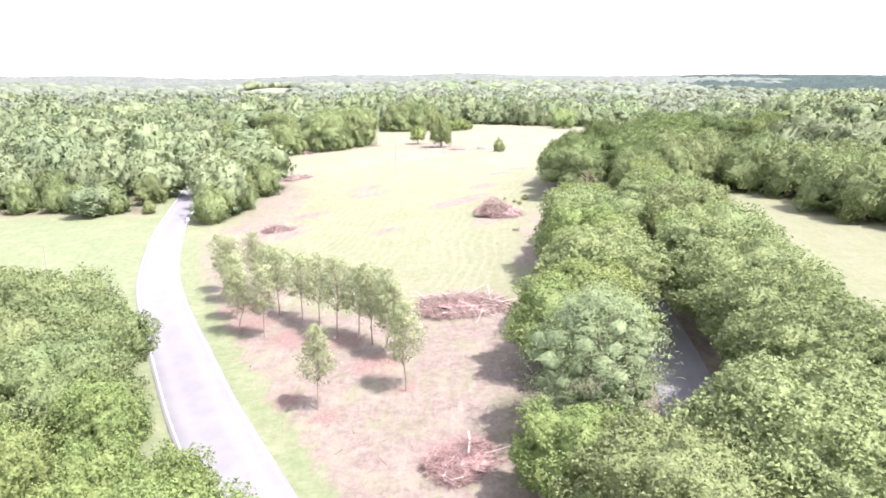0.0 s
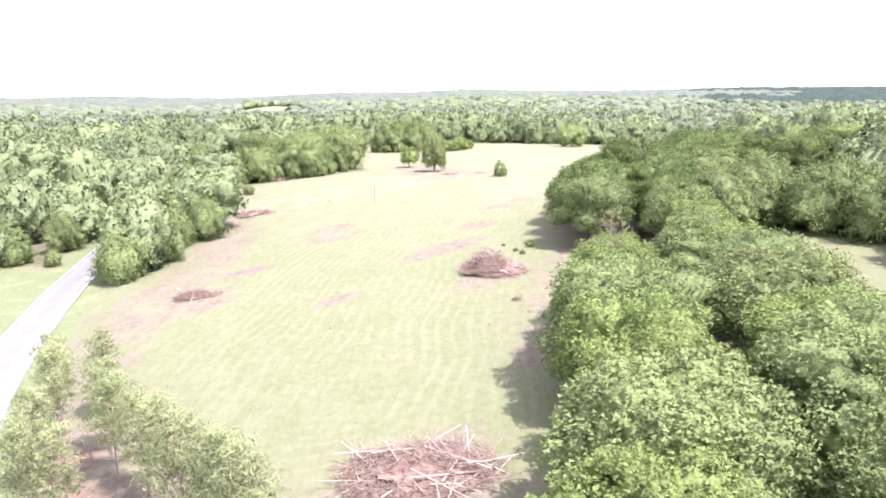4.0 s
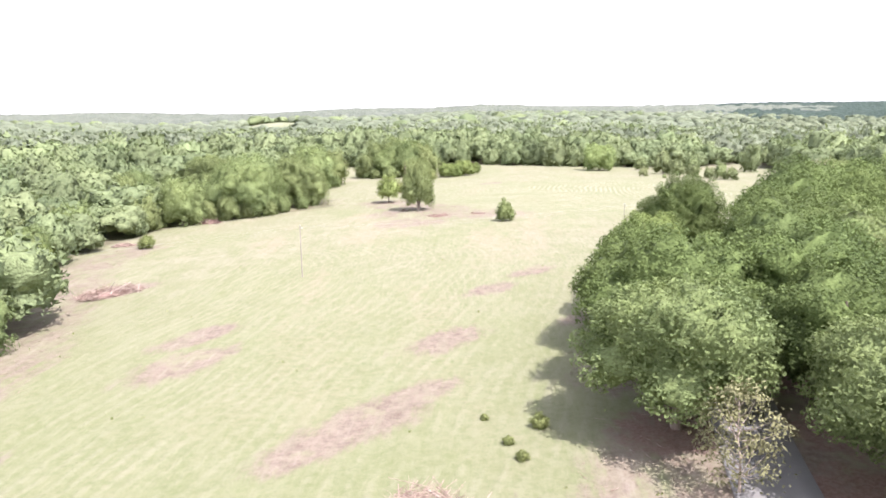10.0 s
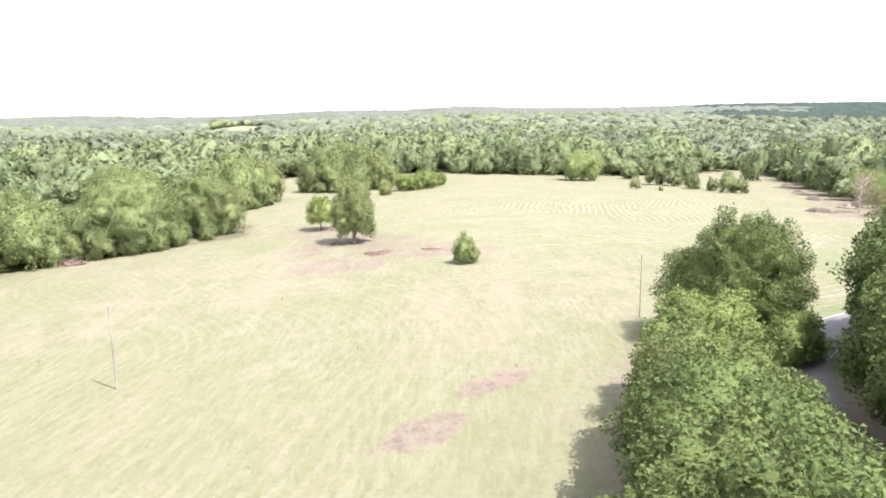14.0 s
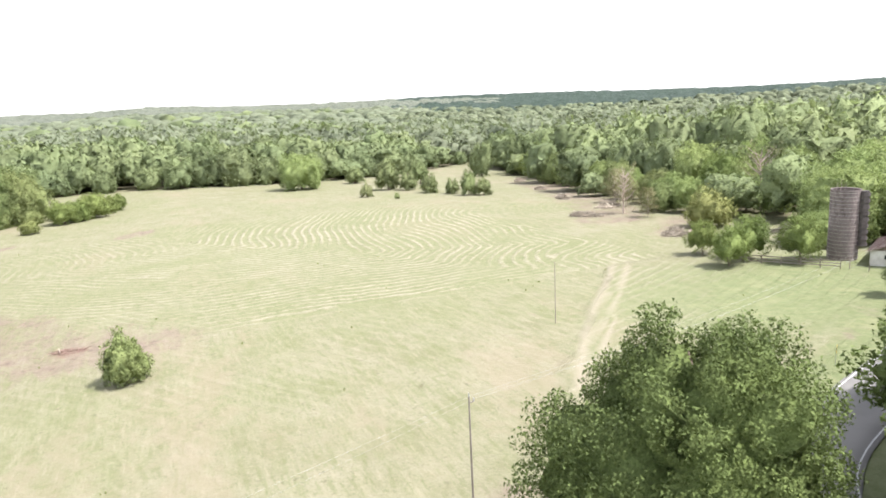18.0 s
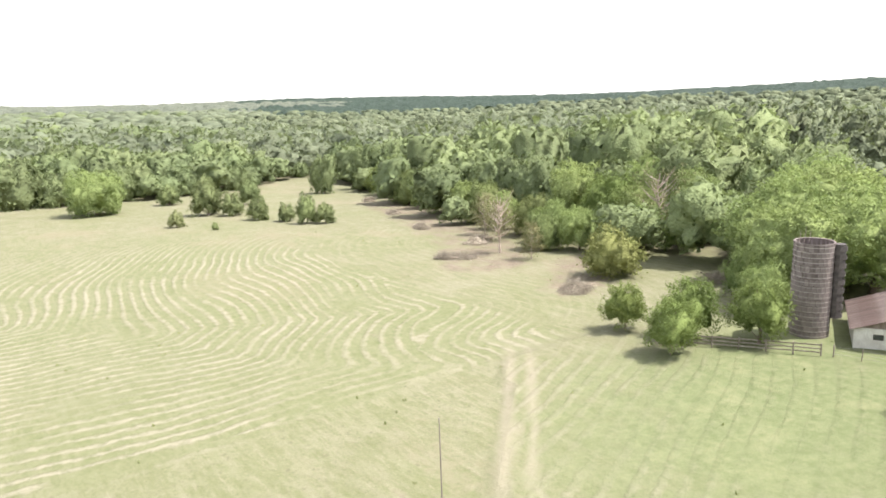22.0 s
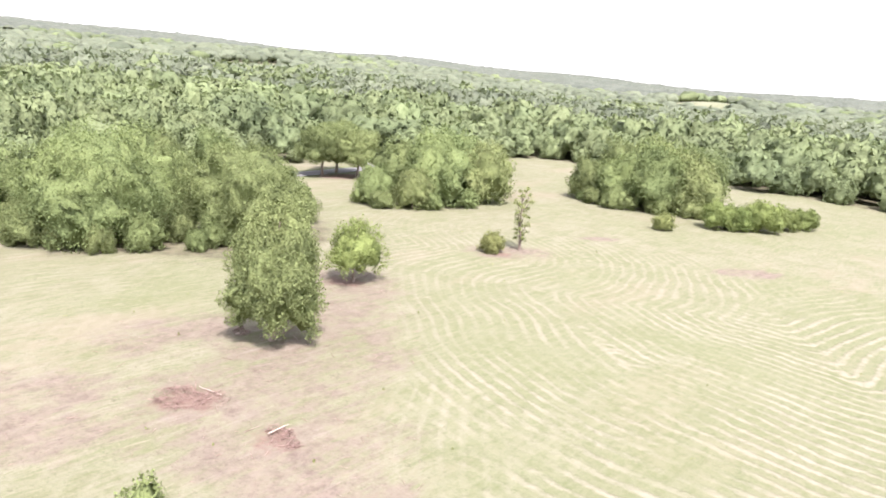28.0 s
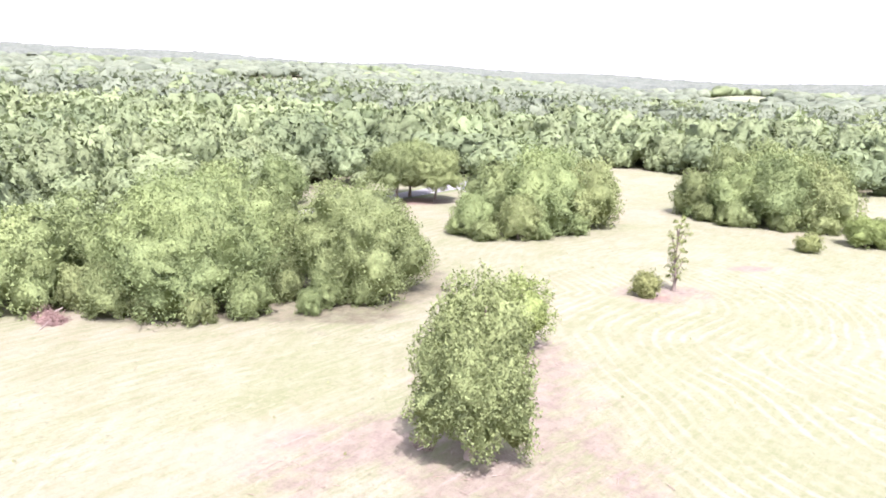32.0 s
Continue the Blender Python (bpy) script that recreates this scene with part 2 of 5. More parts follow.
def asphalt():
    k = Nodes("worn_asphalt")
    p = k.world()
    c = k.mix(k.ramp(k.noise(p, 0.35, 4.0), 0.35, 0.7), (0.148, 0.141, 0.132), (0.168, 0.160, 0.150))
    c = k.mix(k.math("MULTIPLY", k.ramp(k.noise(p, 14.0), 0.4, 0.7), 0.4), c, (0.125, 0.124, 0.114))
    lane = k.attr("lane")
    wheel = k.math("ABSOLUTE", k.math("SUBTRACT", k.math("ABSOLUTE", lane), 0.5))
    c = k.mix(k.math("MULTIPLY", k.ramp(wheel, 0.3, 0.05), 0.35), c, (0.190, 0.181, 0.170))
    k.bump(k.noise(p, 30.0), 0.2, 0.01)
    return k.finish(c, 0.85)


ASPHALT = asphalt()


# ---- mesh helpers ----
def mesh_from(name, verts, faces4, mats, mat_index=None, smooth=False, normals=None):
    """A mesh from an array of corners and an array of quads or triangles."""
    me = bpy.data.meshes.new(name)
    verts, faces4 = np.asarray(verts, "f"), np.asarray(faces4, "i")
    n, side = faces4.shape
    me.vertices.add(len(verts))
    me.vertices.foreach_set("co", verts.ravel())
    me.loops.add(n * side)
    me.loops.foreach_set("vertex_index", faces4.ravel())
    me.polygons.add(n)
    me.polygons.foreach_set("loop_start", np.arange(0, n * side, side, dtype="i"))
    if mat_index is not None:
        me.polygons.foreach_set("material_index", np.asarray(mat_index, "i"))
    if smooth or normals is not None:
        me.polygons.foreach_set("use_smooth", np.ones(n, bool))
    for m in mats if isinstance(mats, (list, tuple)) else [mats]:
        me.materials.append(m)
    me.update(calc_edges=True)
    if normals is not None:
        me.normals_split_custom_set(np.asarray(normals, "f")[faces4.ravel()])
    return me


def part(name, data, material, parent, label=""):
    """Links a bmesh or a mesh as one object under a thing or a part."""
    if isinstance(data, bmesh.types.BMesh):
        me = bpy.data.meshes.new(name)
        data.to_mesh(me)
        data.free()
        me.materials.append(material)
    else:
        me = data
    ob = new(name, me)
    ob.parent = parent
    return tagged(ob, label) if label else ob


def thing(name, place, label, category, group="", kind="", turn=0.0):
    ob = new(name)
    ob.matrix_world = pose(*place, 0, 0, turn)
    return tagged(ob, label, category, group, kind)


def add_box(bm, size, at=(0, 0, 0), turn=(0, 0, 0), bevel=0.0):
    m = pose(*at, *turn) @ Matrix.Diagonal((*size, 1))
    r = bmesh.ops.create_cube(bm, size=1, matrix=m)
    if bevel:
        edges = {e for v in r["verts"] for e in v.link_edges}
        bmesh.ops.bevel(bm, geom=list(edges), offset=bevel, segments=1, affect="EDGES")
    return bm


def box(size, at=(0, 0, 0), turn=(0, 0, 0), bevel=0.0):
    return add_box(bmesh.new(), size, at, turn, bevel)


def add_rod(bm, a, b, r0, r1=None, sides=7):
    a, b = Vector(a), Vector(b)
    d = b - a
    m = Matrix.Translation((a + b) / 2) @ d.to_track_quat("Z", "Y").to_matrix().to_4x4()
    bmesh.ops.create_cone(bm, cap_ends=True, segments=sides, radius1=r0, radius2=r0 if r1 is None else r1, depth=d.length, matrix=m)
    return bm


def rods(segments, sides=5):
    """Many tapered rods (a, b, r0, r1) as arrays of corners and quads."""
    vs, fs = [], []
    ring = np.linspace(0, 2 * np.pi, sides, endpoint=False)
    for a, b, r0, r1 in segments:
        a, b = np.asarray(a, float), np.asarray(b, float)
        d = b - a
        d = d / (np.linalg.norm(d) + 1e-9)
        s = np.cross(d, (0.31, 0.17, 0.93) if abs(d[2]) < 0.9 else (1, 0, 0))
        s /= np.linalg.norm(s)
        u = np.cross(d, s)
        base = sum(len(v) for v in vs)
        circle = np.cos(ring)[:, None] * s + np.sin(ring)[:, None] * u
        vs.append(np.concatenate([a + circle * r0, b + circle * r1]))
        i = np.arange(sides)
        j = (i + 1) % sides
        fs.append(np.stack([base + i, base + j, base + sides + j, base + sides + i], 1))
    return np.concatenate(vs), np.concatenate(fs)


def tube(points, r, sides=5):
    """One bent, closed-up rod through a run of points: corners and quads."""
    p = np.asarray(points, float)
    d = np.gradient(p, axis=0)
    d /= np.linalg.norm(d, axis=1)[:, None]
    s = np.cross(d, np.array([0.13, 0.21, 0.97]))
    s /= np.linalg.norm(s, axis=1)[:, None]
    u = np.cross(d, s)
    ring = np.linspace(0, 2 * np.pi, sides, endpoint=False)
    v = (p[:, None] + r * (np.cos(ring)[None, :, None] * s[:, None] + np.sin(ring)[None, :, None] * u[:, None])).reshape(-1, 3)
    i, j = np.meshgrid(np.arange(len(p) - 1), np.arange(sides))
    a, b = (i * sides + j).ravel(), (i * sides + (j + 1) % sides).ravel()
    return v, np.stack([a, b, b + sides, a + sides], 1)


# ---- the lie of the land ----
HILL = (0.822, 4.044, 0.367, -1.308, -1.376, -0.522)


def soft_clamp(v, lo, hi):
    mid, half = (lo + hi) / 2, (hi - lo) / 2
    s = (v - mid) / half
    return mid + half * np.where(np.abs(s) < 0.8, s, np.sign(s) * (0.8 + 0.2 * np.tanh((np.abs(s) - 0.8) / 0.2)))


def smooth(lo, hi, v):
    s = np.clip((v - lo) / (hi - lo), 0, 1)
    return s * s * (3 - 2 * s)


def ground_z(x, y):
    """Height of the ground: a gentle rise to the east, wooded hills far off."""
    x, y = np.asarray(x, float), np.asarray(y, float)
    u, v = soft_clamp(x / 100, -1.4, 1.8), soft_clamp((y - 250) / 100, -2.6, 2.9)
    a, b, c, d, e, f = HILL
    z = a + b * u + c * v + d * u * u + e * u * v + f * v * v
    r, az = np.hypot(x, y - 250), np.arctan2(x, y - 250)
    swell = 6 * np.sin(x / 170 + 1.0) * np.cos(y / 210) * smooth(380, 800, r)
    crest = 41 + 7 * np.sin(az * 5 + 0.6) + 5 * np.sin(az * 11 + 2.0) + 3 * np.sin(az * 23)
    ridge = smooth(900, 3000, r) * crest + 14 * smooth(900, 1500, r) * (1 - smooth(1500, 2300, r)) * np.sin(az * 3.0 + 1.2) ** 2
    knoll = 4 * np.exp(-((x + 910) ** 2 + (y - 960) ** 2) / (2 * 150.0**2)) + 23 * np.exp(-((x + 331) ** 2 + (y - 1400) ** 2) / (2 * 75.0**2))
    return z + swell + ridge + knoll


def gz(x, y):
    return float(ground_z(x, y))


def inside(x, y, poly):
    x, y = np.asarray(x, float), np.asarray(y, float)
    hit = np.zeros(x.shape, bool)
    for (x0, y0), (x1, y1) in zip(poly, poly[1:] + poly[:1]):
        cross = (y0 > y) != (y1 > y)
        with np.errstate(divide="ignore", invalid="ignore"):
            hit ^= cross & (x < (x1 - x0) * (y - y0) / (y1 - y0) + x0)
    return hit


def away(x, y, line, closed=False):
    """Distance from a line of points, and how far along it the nearest point lies."""
    x, y = np.asarray(x, float), np.asarray(y, float)
    best, along, run = np.full(x.shape, 1e9), np.zeros(x.shape), 0.0
    pts = line + line[:1] if closed else line
    for (x0, y0), (x1, y1) in zip(pts, pts[1:]):
        dx, dy = x1 - x0, y1 - y0
        length = math.hypot(dx, dy)
        s = np.clip(((x - x0) * dx + (y - y0) * dy) / length**2, 0, 1)
        d = np.hypot(x - x0 - s * dx, y - y0 - s * dy)
        near = d < best
        best, along = np.where(near, d, best), np.where(near, run + s * length, along)
        run += length
    return best, along


# ---- the plan: field, clearings and the two roads ----
FIELD = [(-14, 46), (-22, 64), (-30, 82), (-47, 122), (-54, 150), (-54, 168), (-52, 190), (-50, 205), (-66, 244), (-76, 272), (-72, 312),
         (-58, 325), (-38, 337), (-26, 346), (-30, 372), (-60, 390), (-95, 405), (-112, 425), (-100, 446), (-62, 452), (-84, 480), (-118, 530), (-108, 552),
         (-60, 556), (20, 560), (75, 550), (110, 545), (150, 560), (185, 600), (204, 606), (200, 560), (186, 510), (165, 465),
         (152, 410), (143, 380), (140, 350), (152, 333), (142, 318), (128, 303), (126, 290), (130, 279), (96, 270), (72, 262), (52, 262), (46, 240),
         (33, 232), (28, 200), (34, 178), (34, 156), (24, 148), (18, 118), (10, 92), (4, 72), (0, 56), (2, 40)]
EAST_FIELD = [(46, 60), (47, 96), (49, 130), (53, 160), (58, 180), (68, 185), (82, 166), (79, 142), (88, 118), (125, 96), (125, 50), (60, 40)]
WEST_LAWN = [(-42, 98), (-60, 140), (-67, 172), (-80, 184), (-104, 194), (-130, 198), (-165, 196), (-170, 120), (-90, 92)]
BARN_YARD = [(106, 300), (122, 322), (150, 328), (162, 310), (166, 292), (132, 276), (100, 268)]
ROAD_BEND = [(145, 276), (165, 290), (200, 316), (214, 312), (182, 284), (160, 272)]
FAR_MEADOW = [(-640, 720), (-800, 812), (-870, 850), (-945, 915), (-960, 960), (-915, 985), (-930, 1040), (-870, 1030), (-820, 980), (-760, 930), (-700, 870), (-680, 800)]
FAR_MEADOW_2 = [(-390, 1320), (-285, 1290), (-262, 1390), (-300, 1425), (-392, 1410)]
HILL_MEADOW = [(-1330, 1060), (-1250, 1020), (-1210, 1090), (-1290, 1130)]
HOUSE_YARD = [(-112, 338), (-80, 336), (-66, 372), (-58, 390), (-66, 404), (-82, 438), (-98, 470), (-130, 466), (-126, 400)]
CLEARINGS = [FIELD, HOUSE_YARD, EAST_FIELD, WEST_LAWN, BARN_YARD, ROAD_BEND, FAR_MEADOW, FAR_MEADOW_2, HILL_MEADOW]
WEST_ROAD = [(14, -30), (6, 5), (-5, 30), (-15, 50), (-20.5, 60), (-27, 72), (-34, 86), (-42, 102), (-51, 122), (-59, 145), (-66, 168), (-71, 188),
             (-77, 212), (-84, 240), (-91, 280), (-97, 330), (-104, 400), (-110, 462), (-120, 520)]
EAST_ROAD = [(14, -20), (18, 30), (25.5, 70), (30.5, 120), (36, 160), (42, 190), (50, 222), (59, 245), (70, 256), (83, 261.5), (92, 264.5), (101, 267.5),
             (113, 271), (126, 275), (139, 279.5), (152, 286), (167, 294.5), (178, 301), (205, 318), (240, 338)]


def rounded(line, step=2.0):
    """A smooth run of points through a line (Catmull-Rom)."""
    out = []
    for i in range(len(line) - 1):
        p = [np.array(line[min(max(i + k, 0), len(line) - 1)], float) for k in (-1, 0, 1, 2)]
        n = max(2, int(np.hypot(*(p[2] - p[1])) / step))
        for s in np.linspace(0, 1, n, endpoint=False):
            out.append(0.5 * (2 * p[1] + (p[2] - p[0]) * s + (2 * p[0] - 5 * p[1] + 4 * p[2] - p[3]) * s * s + (3 * p[1] - p[0] - 3 * p[2] + p[3]) * s**3))
    return np.array(out + [np.array(line[-1], float)])


def is_open(x, y):
    hit = np.zeros(np.shape(x), bool)
    for poly in CLEARINGS:
        hit |= inside(x, y, poly)
    for road in (WEST_ROAD, EAST_ROAD):
        hit |= away(x, y, road)[0] < 5.5
    return hit


# ---- ground: one sheet to the horizon ----
def grid_lines(lo, hi, step, far):
    inner = np.arange(lo, hi + step, step)
    out, d = [], step
    while sum(out) < far:
        d *= 1.09
        out.append(d)
    o = np.cumsum(out)
    return np.concatenate([lo - o[::-1], inner, inner[-1] + o])


# brown cleared earth: runs along the edges and patches in the field, as (line, half width)
EARTH_RUNS = [
    ([(0, 48), (-8, 62), (-14, 76), (-22, 90), (-30, 104)], 8),
    ([(6, 46), (2, 62), (-2, 78), (2, 92)], 8),
    ([(-8, 52), (-14, 72), (-20, 90), (-6, 84), (2, 70), (4, 90)], 9),
    ([(-26, 100), (-40, 122), (-46, 150)], 7),
    ([(-44, 150), (-44, 178), (-46, 205), (-58, 236), (-68, 266), (-66, 284)], 7),
    ([(18, 122), (23, 150), (28, 166), (32, 176)], 6),
    ([(30, 190), (36, 215), (42, 240), (50, 260)], 5),
    ([(20, 318), (8, 322), (4, 335), (-14, 352)], 9),
    ([(124, 356), (136, 372), (143, 395), (154, 425), (166, 465)], 8),
    ([(122, 331), (138, 345)], 5),
    ([(-12, 388), (-8, 392)], 5),
    ([(2, 305), (14, 322), (26, 316)], 6),
    ([(-4, 304), (4, 314), (10, 328), (6, 336)], 7),
    ([(-10, 322), (-6, 334), (-14, 350)], 6),
]
EARTH_SPOTS = [(5, 182, 7), (9, 187, 5), (0, 176, 5), (-21, 200, 7), (-23, 211, 6), (-34, 172, 6), (-38, 150, 9), (12, 205, 6), (18, 230, 5), (26, 242, 5), (30, 212, 4), (-12, 150, 4),
               (13, 158, 8), (3, 97, 8), (-37, 157, 6), (-51, 240, 8), (-6, 418, 4), (24, 417, 6), (36, 205, 5), (96, 272, 4), (104, 277, 4), (-97, 428, 11)]
# dark reddish needle and leaf litter; the first two paint young pines' cast shadows
DUFF_SHADE_SPOTS = [(-17, 71, 3.2), (-8, 79, 4.5), (2, 58, 5), (-27, 96, 5), (-20, 89, 5), (-13, 87, 4), (-4, 72, 2.5), (-12, 66, 2.5), (-31, 103, 5), (32, 177, 7), (36, 190, 6), (44, 166, 7), (42, 158, 5), (46, 176, 6), (47, 188, 6),
              (-97, 428, 9), (6, 317, 4), (17, 318, 3), (-13, 353, 4), (-10, 387, 3), (27, 62, 5), (18, 56, 5)]
# lines that the mower followed; hay rows lie side by side along them
MOW_EAST = [(30, 319), (60, 317), (74, 316), (89, 316), (89.5, 320), (90, 325), (95, 331), (103, 336), (102, 346), (104, 362), (107, 383), (116, 399), (128, 411)]
MOW_WEST = [(-14, 408), (2, 398), (7, 386), (6, 374), (16, 366), (32, 356), (50, 352)]
MOW_SOUTH = [(-8, 110), (-4, 150), (2, 190), (14, 230), (20, 262), (-4, 300), (-20, 320)]
MOW_ROAD = [(60, 262), (88, 272), (108, 281), (126, 291)]
TRACK = [(62, 272), (72, 286), (82, 298), (92, 309), (102, 321), (110, 331)]

gx, gy = grid_lines(-150, 215, 1.9, 4300), grid_lines(20, 620, 1.9, 4100)
GX, GY = np.meshgrid(gx, gy)
X, Y = GX.ravel(), GY.ravel()
Z = ground_z(X, Y)
FINE = (X > -150) & (X < 215) & (Y > 20) & (Y < 620)
near = np.minimum(away(X, Y, WEST_ROAD)[0], away(X, Y, EAST_ROAD)[0])
Z = Z + np.where(FINE, 0.10 * smooth(6, 14, near) * np.sin(X * 0.9 + 3 * np.sin(Y * 0.21)) * np.sin(Y * 0.7 + 2 * np.sin(X * 0.17)), 0)
for road in (WEST_ROAD, EAST_ROAD):
    d = away(X, Y, road)[0]
    Z = np.where(d < 9, Z - 0.12 * smooth(9, 4, d), Z)
nx, ny = len(gx), len(gy)
i, j = np.meshgrid(np.arange(nx - 1), np.arange(ny - 1))
a = (j * nx + i).ravel()
earth = np.zeros(X.shape)
for line, half in EARTH_RUNS:
    earth = np.maximum(earth, (0.9 if line[0][1] < 60 else 0.72) * (1 - smooth(half * 0.55, half * 1.6, away(X, Y, line)[0])))
for cx, cy, r in EARTH_SPOTS:
    earth = np.maximum(earth, 1.1 * (1 - smooth(r * 0.3, r * 1.15, np.hypot(((X - cx) * 0.75 - (Y - cy) * 0.66) * 1.35, ((X - cx) * 0.66 + (Y - cy) * 0.75) * 0.62))))
duff_shade = np.zeros(X.shape)
for cx, cy, r in DUFF_SHADE_SPOTS:
    duff_shade = np.maximum(duff_shade, 1 - smooth(r * 0.3, r * 1.3, np.hypot(X - cx, Y - cy)))
wooded = 1 - np.mean([is_open(X + 5 * math.cos(q), Y + 5 * math.sin(q)) for q in np.arange(0, 6.2, 0.785)], axis=0)
wooded = wooded * (away(X, Y, EAST_ROAD)[0] > 9)
verge = np.zeros(X.shape)
for road in (WEST_ROAD, EAST_ROAD):
    verge = np.maximum(verge, (1 - smooth(5.5, 8.0, away(X, Y, road)[0])) * (1.0 if road is WEST_ROAD else smooth(232, 246, Y)))
roadside = (1 - smooth(7.0, 11.0, away(X, Y, EAST_ROAD)[0])) * (1 - smooth(225, 245, Y))
earth = np.maximum(earth, roadside)
lawn = np.maximum.reduce([verge, inside(X, Y, WEST_LAWN).astype(float), (1 - smooth(6, 48, np.hypot((X - 113) * 0.7, Y - 287))) * 0.66])
earth = earth * (1 - lawn)
de, dw, ds, dr = (away(X, Y, line)[0] for line in (rounded(q, 5.0) for q in (MOW_EAST, MOW_WEST, MOW_SOUTH, MOW_ROAD)))
near_road = (X > 52) & (Y < 266 + (X - 52) * 1.14) & (Y < 316)
ds = np.where(near_road, dr, ds)
td, ta = away(X, Y, TRACK)
tx, ty = TRACK[-1][0] - TRACK[0][0], TRACK[-1][1] - TRACK[0][1]
track_off = np.where((X - TRACK[0][0]) * ty - (Y - TRACK[0][1]) * tx > 0, td, -td)
track_on = (1 - smooth(5, 8, td)) * smooth(-1, 6, ta) * (1 - smooth(48, 66, ta))
inner = np.where((X < 106) & (Y > 316), 1.0, 0.35)
hay = np.maximum.reduce([(1 - smooth(40, 74, np.hypot((X - 74) * 0.85, (Y - 350) * 0.75))) * inner, 0.66 * (1 - smooth(22, 46, np.hypot(X - 12, Y - 376) * 0.8)),
                         0.34 * (1 - smooth(30, 62, np.hypot(X - 2, (Y - 200) * 0.42))), 0.8 * near_road * (1 - smooth(30, 44, np.hypot(X - 86, Y - 280))), 0.15 + 0.2 * smooth(262, 300, Y)])
hay = hay * inside(X, Y, FIELD) * (1 - earth)
ground_mesh = mesh_from("ground", np.stack([X, Y, Z], 1), np.stack([a, a + 1, a + nx + 1, a + nx], 1), [], smooth=True)
for name, values in (("earth", earth), ("duff_shade", duff_shade), ("wooded", wooded), ("lawn", lawn), ("hay", hay), ("rows_east", de), ("rows_west", dw), ("rows_south", ds), ("track_off", track_off), ("track_on", track_on),
                     ("eastness", smooth(24, 40, X) * smooth(306, 318, Y) * ~near_road), ("westness", smooth(318, 345, Y))):
    at = ground_mesh.attributes.new(name, "FLOAT", "POINT")
    at.data.foreach_set("value", np.asarray(values, "f"))


def ground_material():
    k = Nodes("mown_hay_field")
    p = k.world()
    big, mid, fine, tiny = k.noise(p, 0.028, 4.0, 0.6), k.noise(p, 0.17, 6.0, 0.68), k.noise(p, 0.9, 6.0, 0.75), k.noise(p, 3.2, 4.0, 0.8)
    streak = k.noise(k.coords("Object", (0.9, 0.12, 1.0), radians(-14)), 1.0, 6.0, 0.72)
    c = k.mix(k.ramp(mid, 0.35, 0.66), (0.174, 0.166, 0.104), (0.230, 0.214, 0.154))
    c = k.mix(k.math("MULTIPLY", k.ramp(big, 0.42, 0.64), 0.6), c, (0.158, 0.168, 0.086))
    mow = k.noise(k.coords("Object", (0.42, 0.09, 1.0), radians(-24)), 1.0, 6.0, 0.7)
    c = k.mix(k.math("MULTIPLY", k.ramp(mow, 0.48, 0.62), 0.4), c, (0.142, 0.156, 0.073))
    c = k.mix(k.math("MULTIPLY", k.ramp(mow, 0.46, 0.34), 0.28), c, (0.268, 0.250, 0.172))
    c = k.mix(k.math("MULTIPLY", k.ramp(streak, 0.5, 0.72), 0.4), c, (0.262, 0.246, 0.175))
    c = k.mix(k.math("MULTIPLY", k.ramp(fine, 0.48, 0.68), 0.6), c, (0.132, 0.145, 0.072))
    c = k.mix(k.math("MULTIPLY", k.ramp(tiny, 0.52, 0.68), 0.6), c, (0.098, 0.108, 0.056))
    c = k.mix(k.math("MULTIPLY", k.ramp(tiny, 0.46, 0.3), 0.5), c, (0.285, 0.268, 0.195))
    comb = k.noise(k.coords("Object", (1.9, 0.3, 1.0), radians(-24)), 1.0, 5.0, 0.75)
    c = k.mix(k.math("MULTIPLY", k.ramp(comb, 0.5, 0.62), 0.55), c, (0.128, 0.140, 0.066))
    c = k.mix(k.math("MULTIPLY", k.ramp(comb, 0.45, 0.33), 0.6), c, (0.262, 0.240, 0.170))
    clod = k.math("MULTIPLY", k.ramp(k.noise(p, 1.5, 3.0, 0.6), 0.60, 0.68), k.ramp(mid, 0.42, 0.6))
    c = k.mix(k.math("MULTIPLY", clod, 0.6), c, (0.098, 0.086, 0.055))
    worn = k.math("ADD", k.noise(k.coords("Object", (0.05, 0.018, 1.0), radians(-30)), 1.0, 4.0, 0.65), k.math("MULTIPLY", k.math("SUBTRACT", fine, 0.5), 0.35))
    c = k.mix(k.math("MULTIPLY", k.ramp(worn, 0.54, 0.68), 0.55), c, (0.236, 0.196, 0.146))
    # the south part was cut later and is greener
    where = k.node("ShaderNodeSeparateXYZ")
    k.put(where.inputs[0], p)
    late = k.math("ADD", where.outputs[1], k.math("MULTIPLY", k.math("SUBTRACT", big, 0.5), 160.0))
    c = k.mix(k.math("MULTIPLY", k.ramp(late, 285.0, 165.0), 0.6), c, k.mix(k.ramp(fine, 0.3, 0.7), (0.118, 0.140, 0.060), (0.176, 0.180, 0.100)))
    # hay rows beside the mower's lines, one set a part of the field
    wobble = k.math("MULTIPLY", k.noise(p, 0.035, 1.0), 7.0)
    rows = None
    for name in ("rows_south", "rows_west", "rows_east"):
        wave = k.math("SINE", k.math("MULTIPLY", k.math("ADD", k.attr(name), wobble), 2 * math.pi / 1.85))
        lump = k.math("ADD", wave, k.math("MULTIPLY", k.math("SUBTRACT", fine, 0.5), 3.6))
        lump = k.math("ADD", lump, k.math("MULTIPLY", k.math("SUBTRACT", mid, 0.5), 1.8))
        bright = k.ramp(lump, -0.25, 1.25)
        if rows is None:
            rows = bright
        else:
            side = k.node("ShaderNodeMix")
            side.data_type = "FLOAT"
            k.put(side.inputs[0], k.attr("westness" if name == "rows_west" else "eastness"))
            k.put(side.inputs[2], rows), k.put(side.inputs[3], bright)
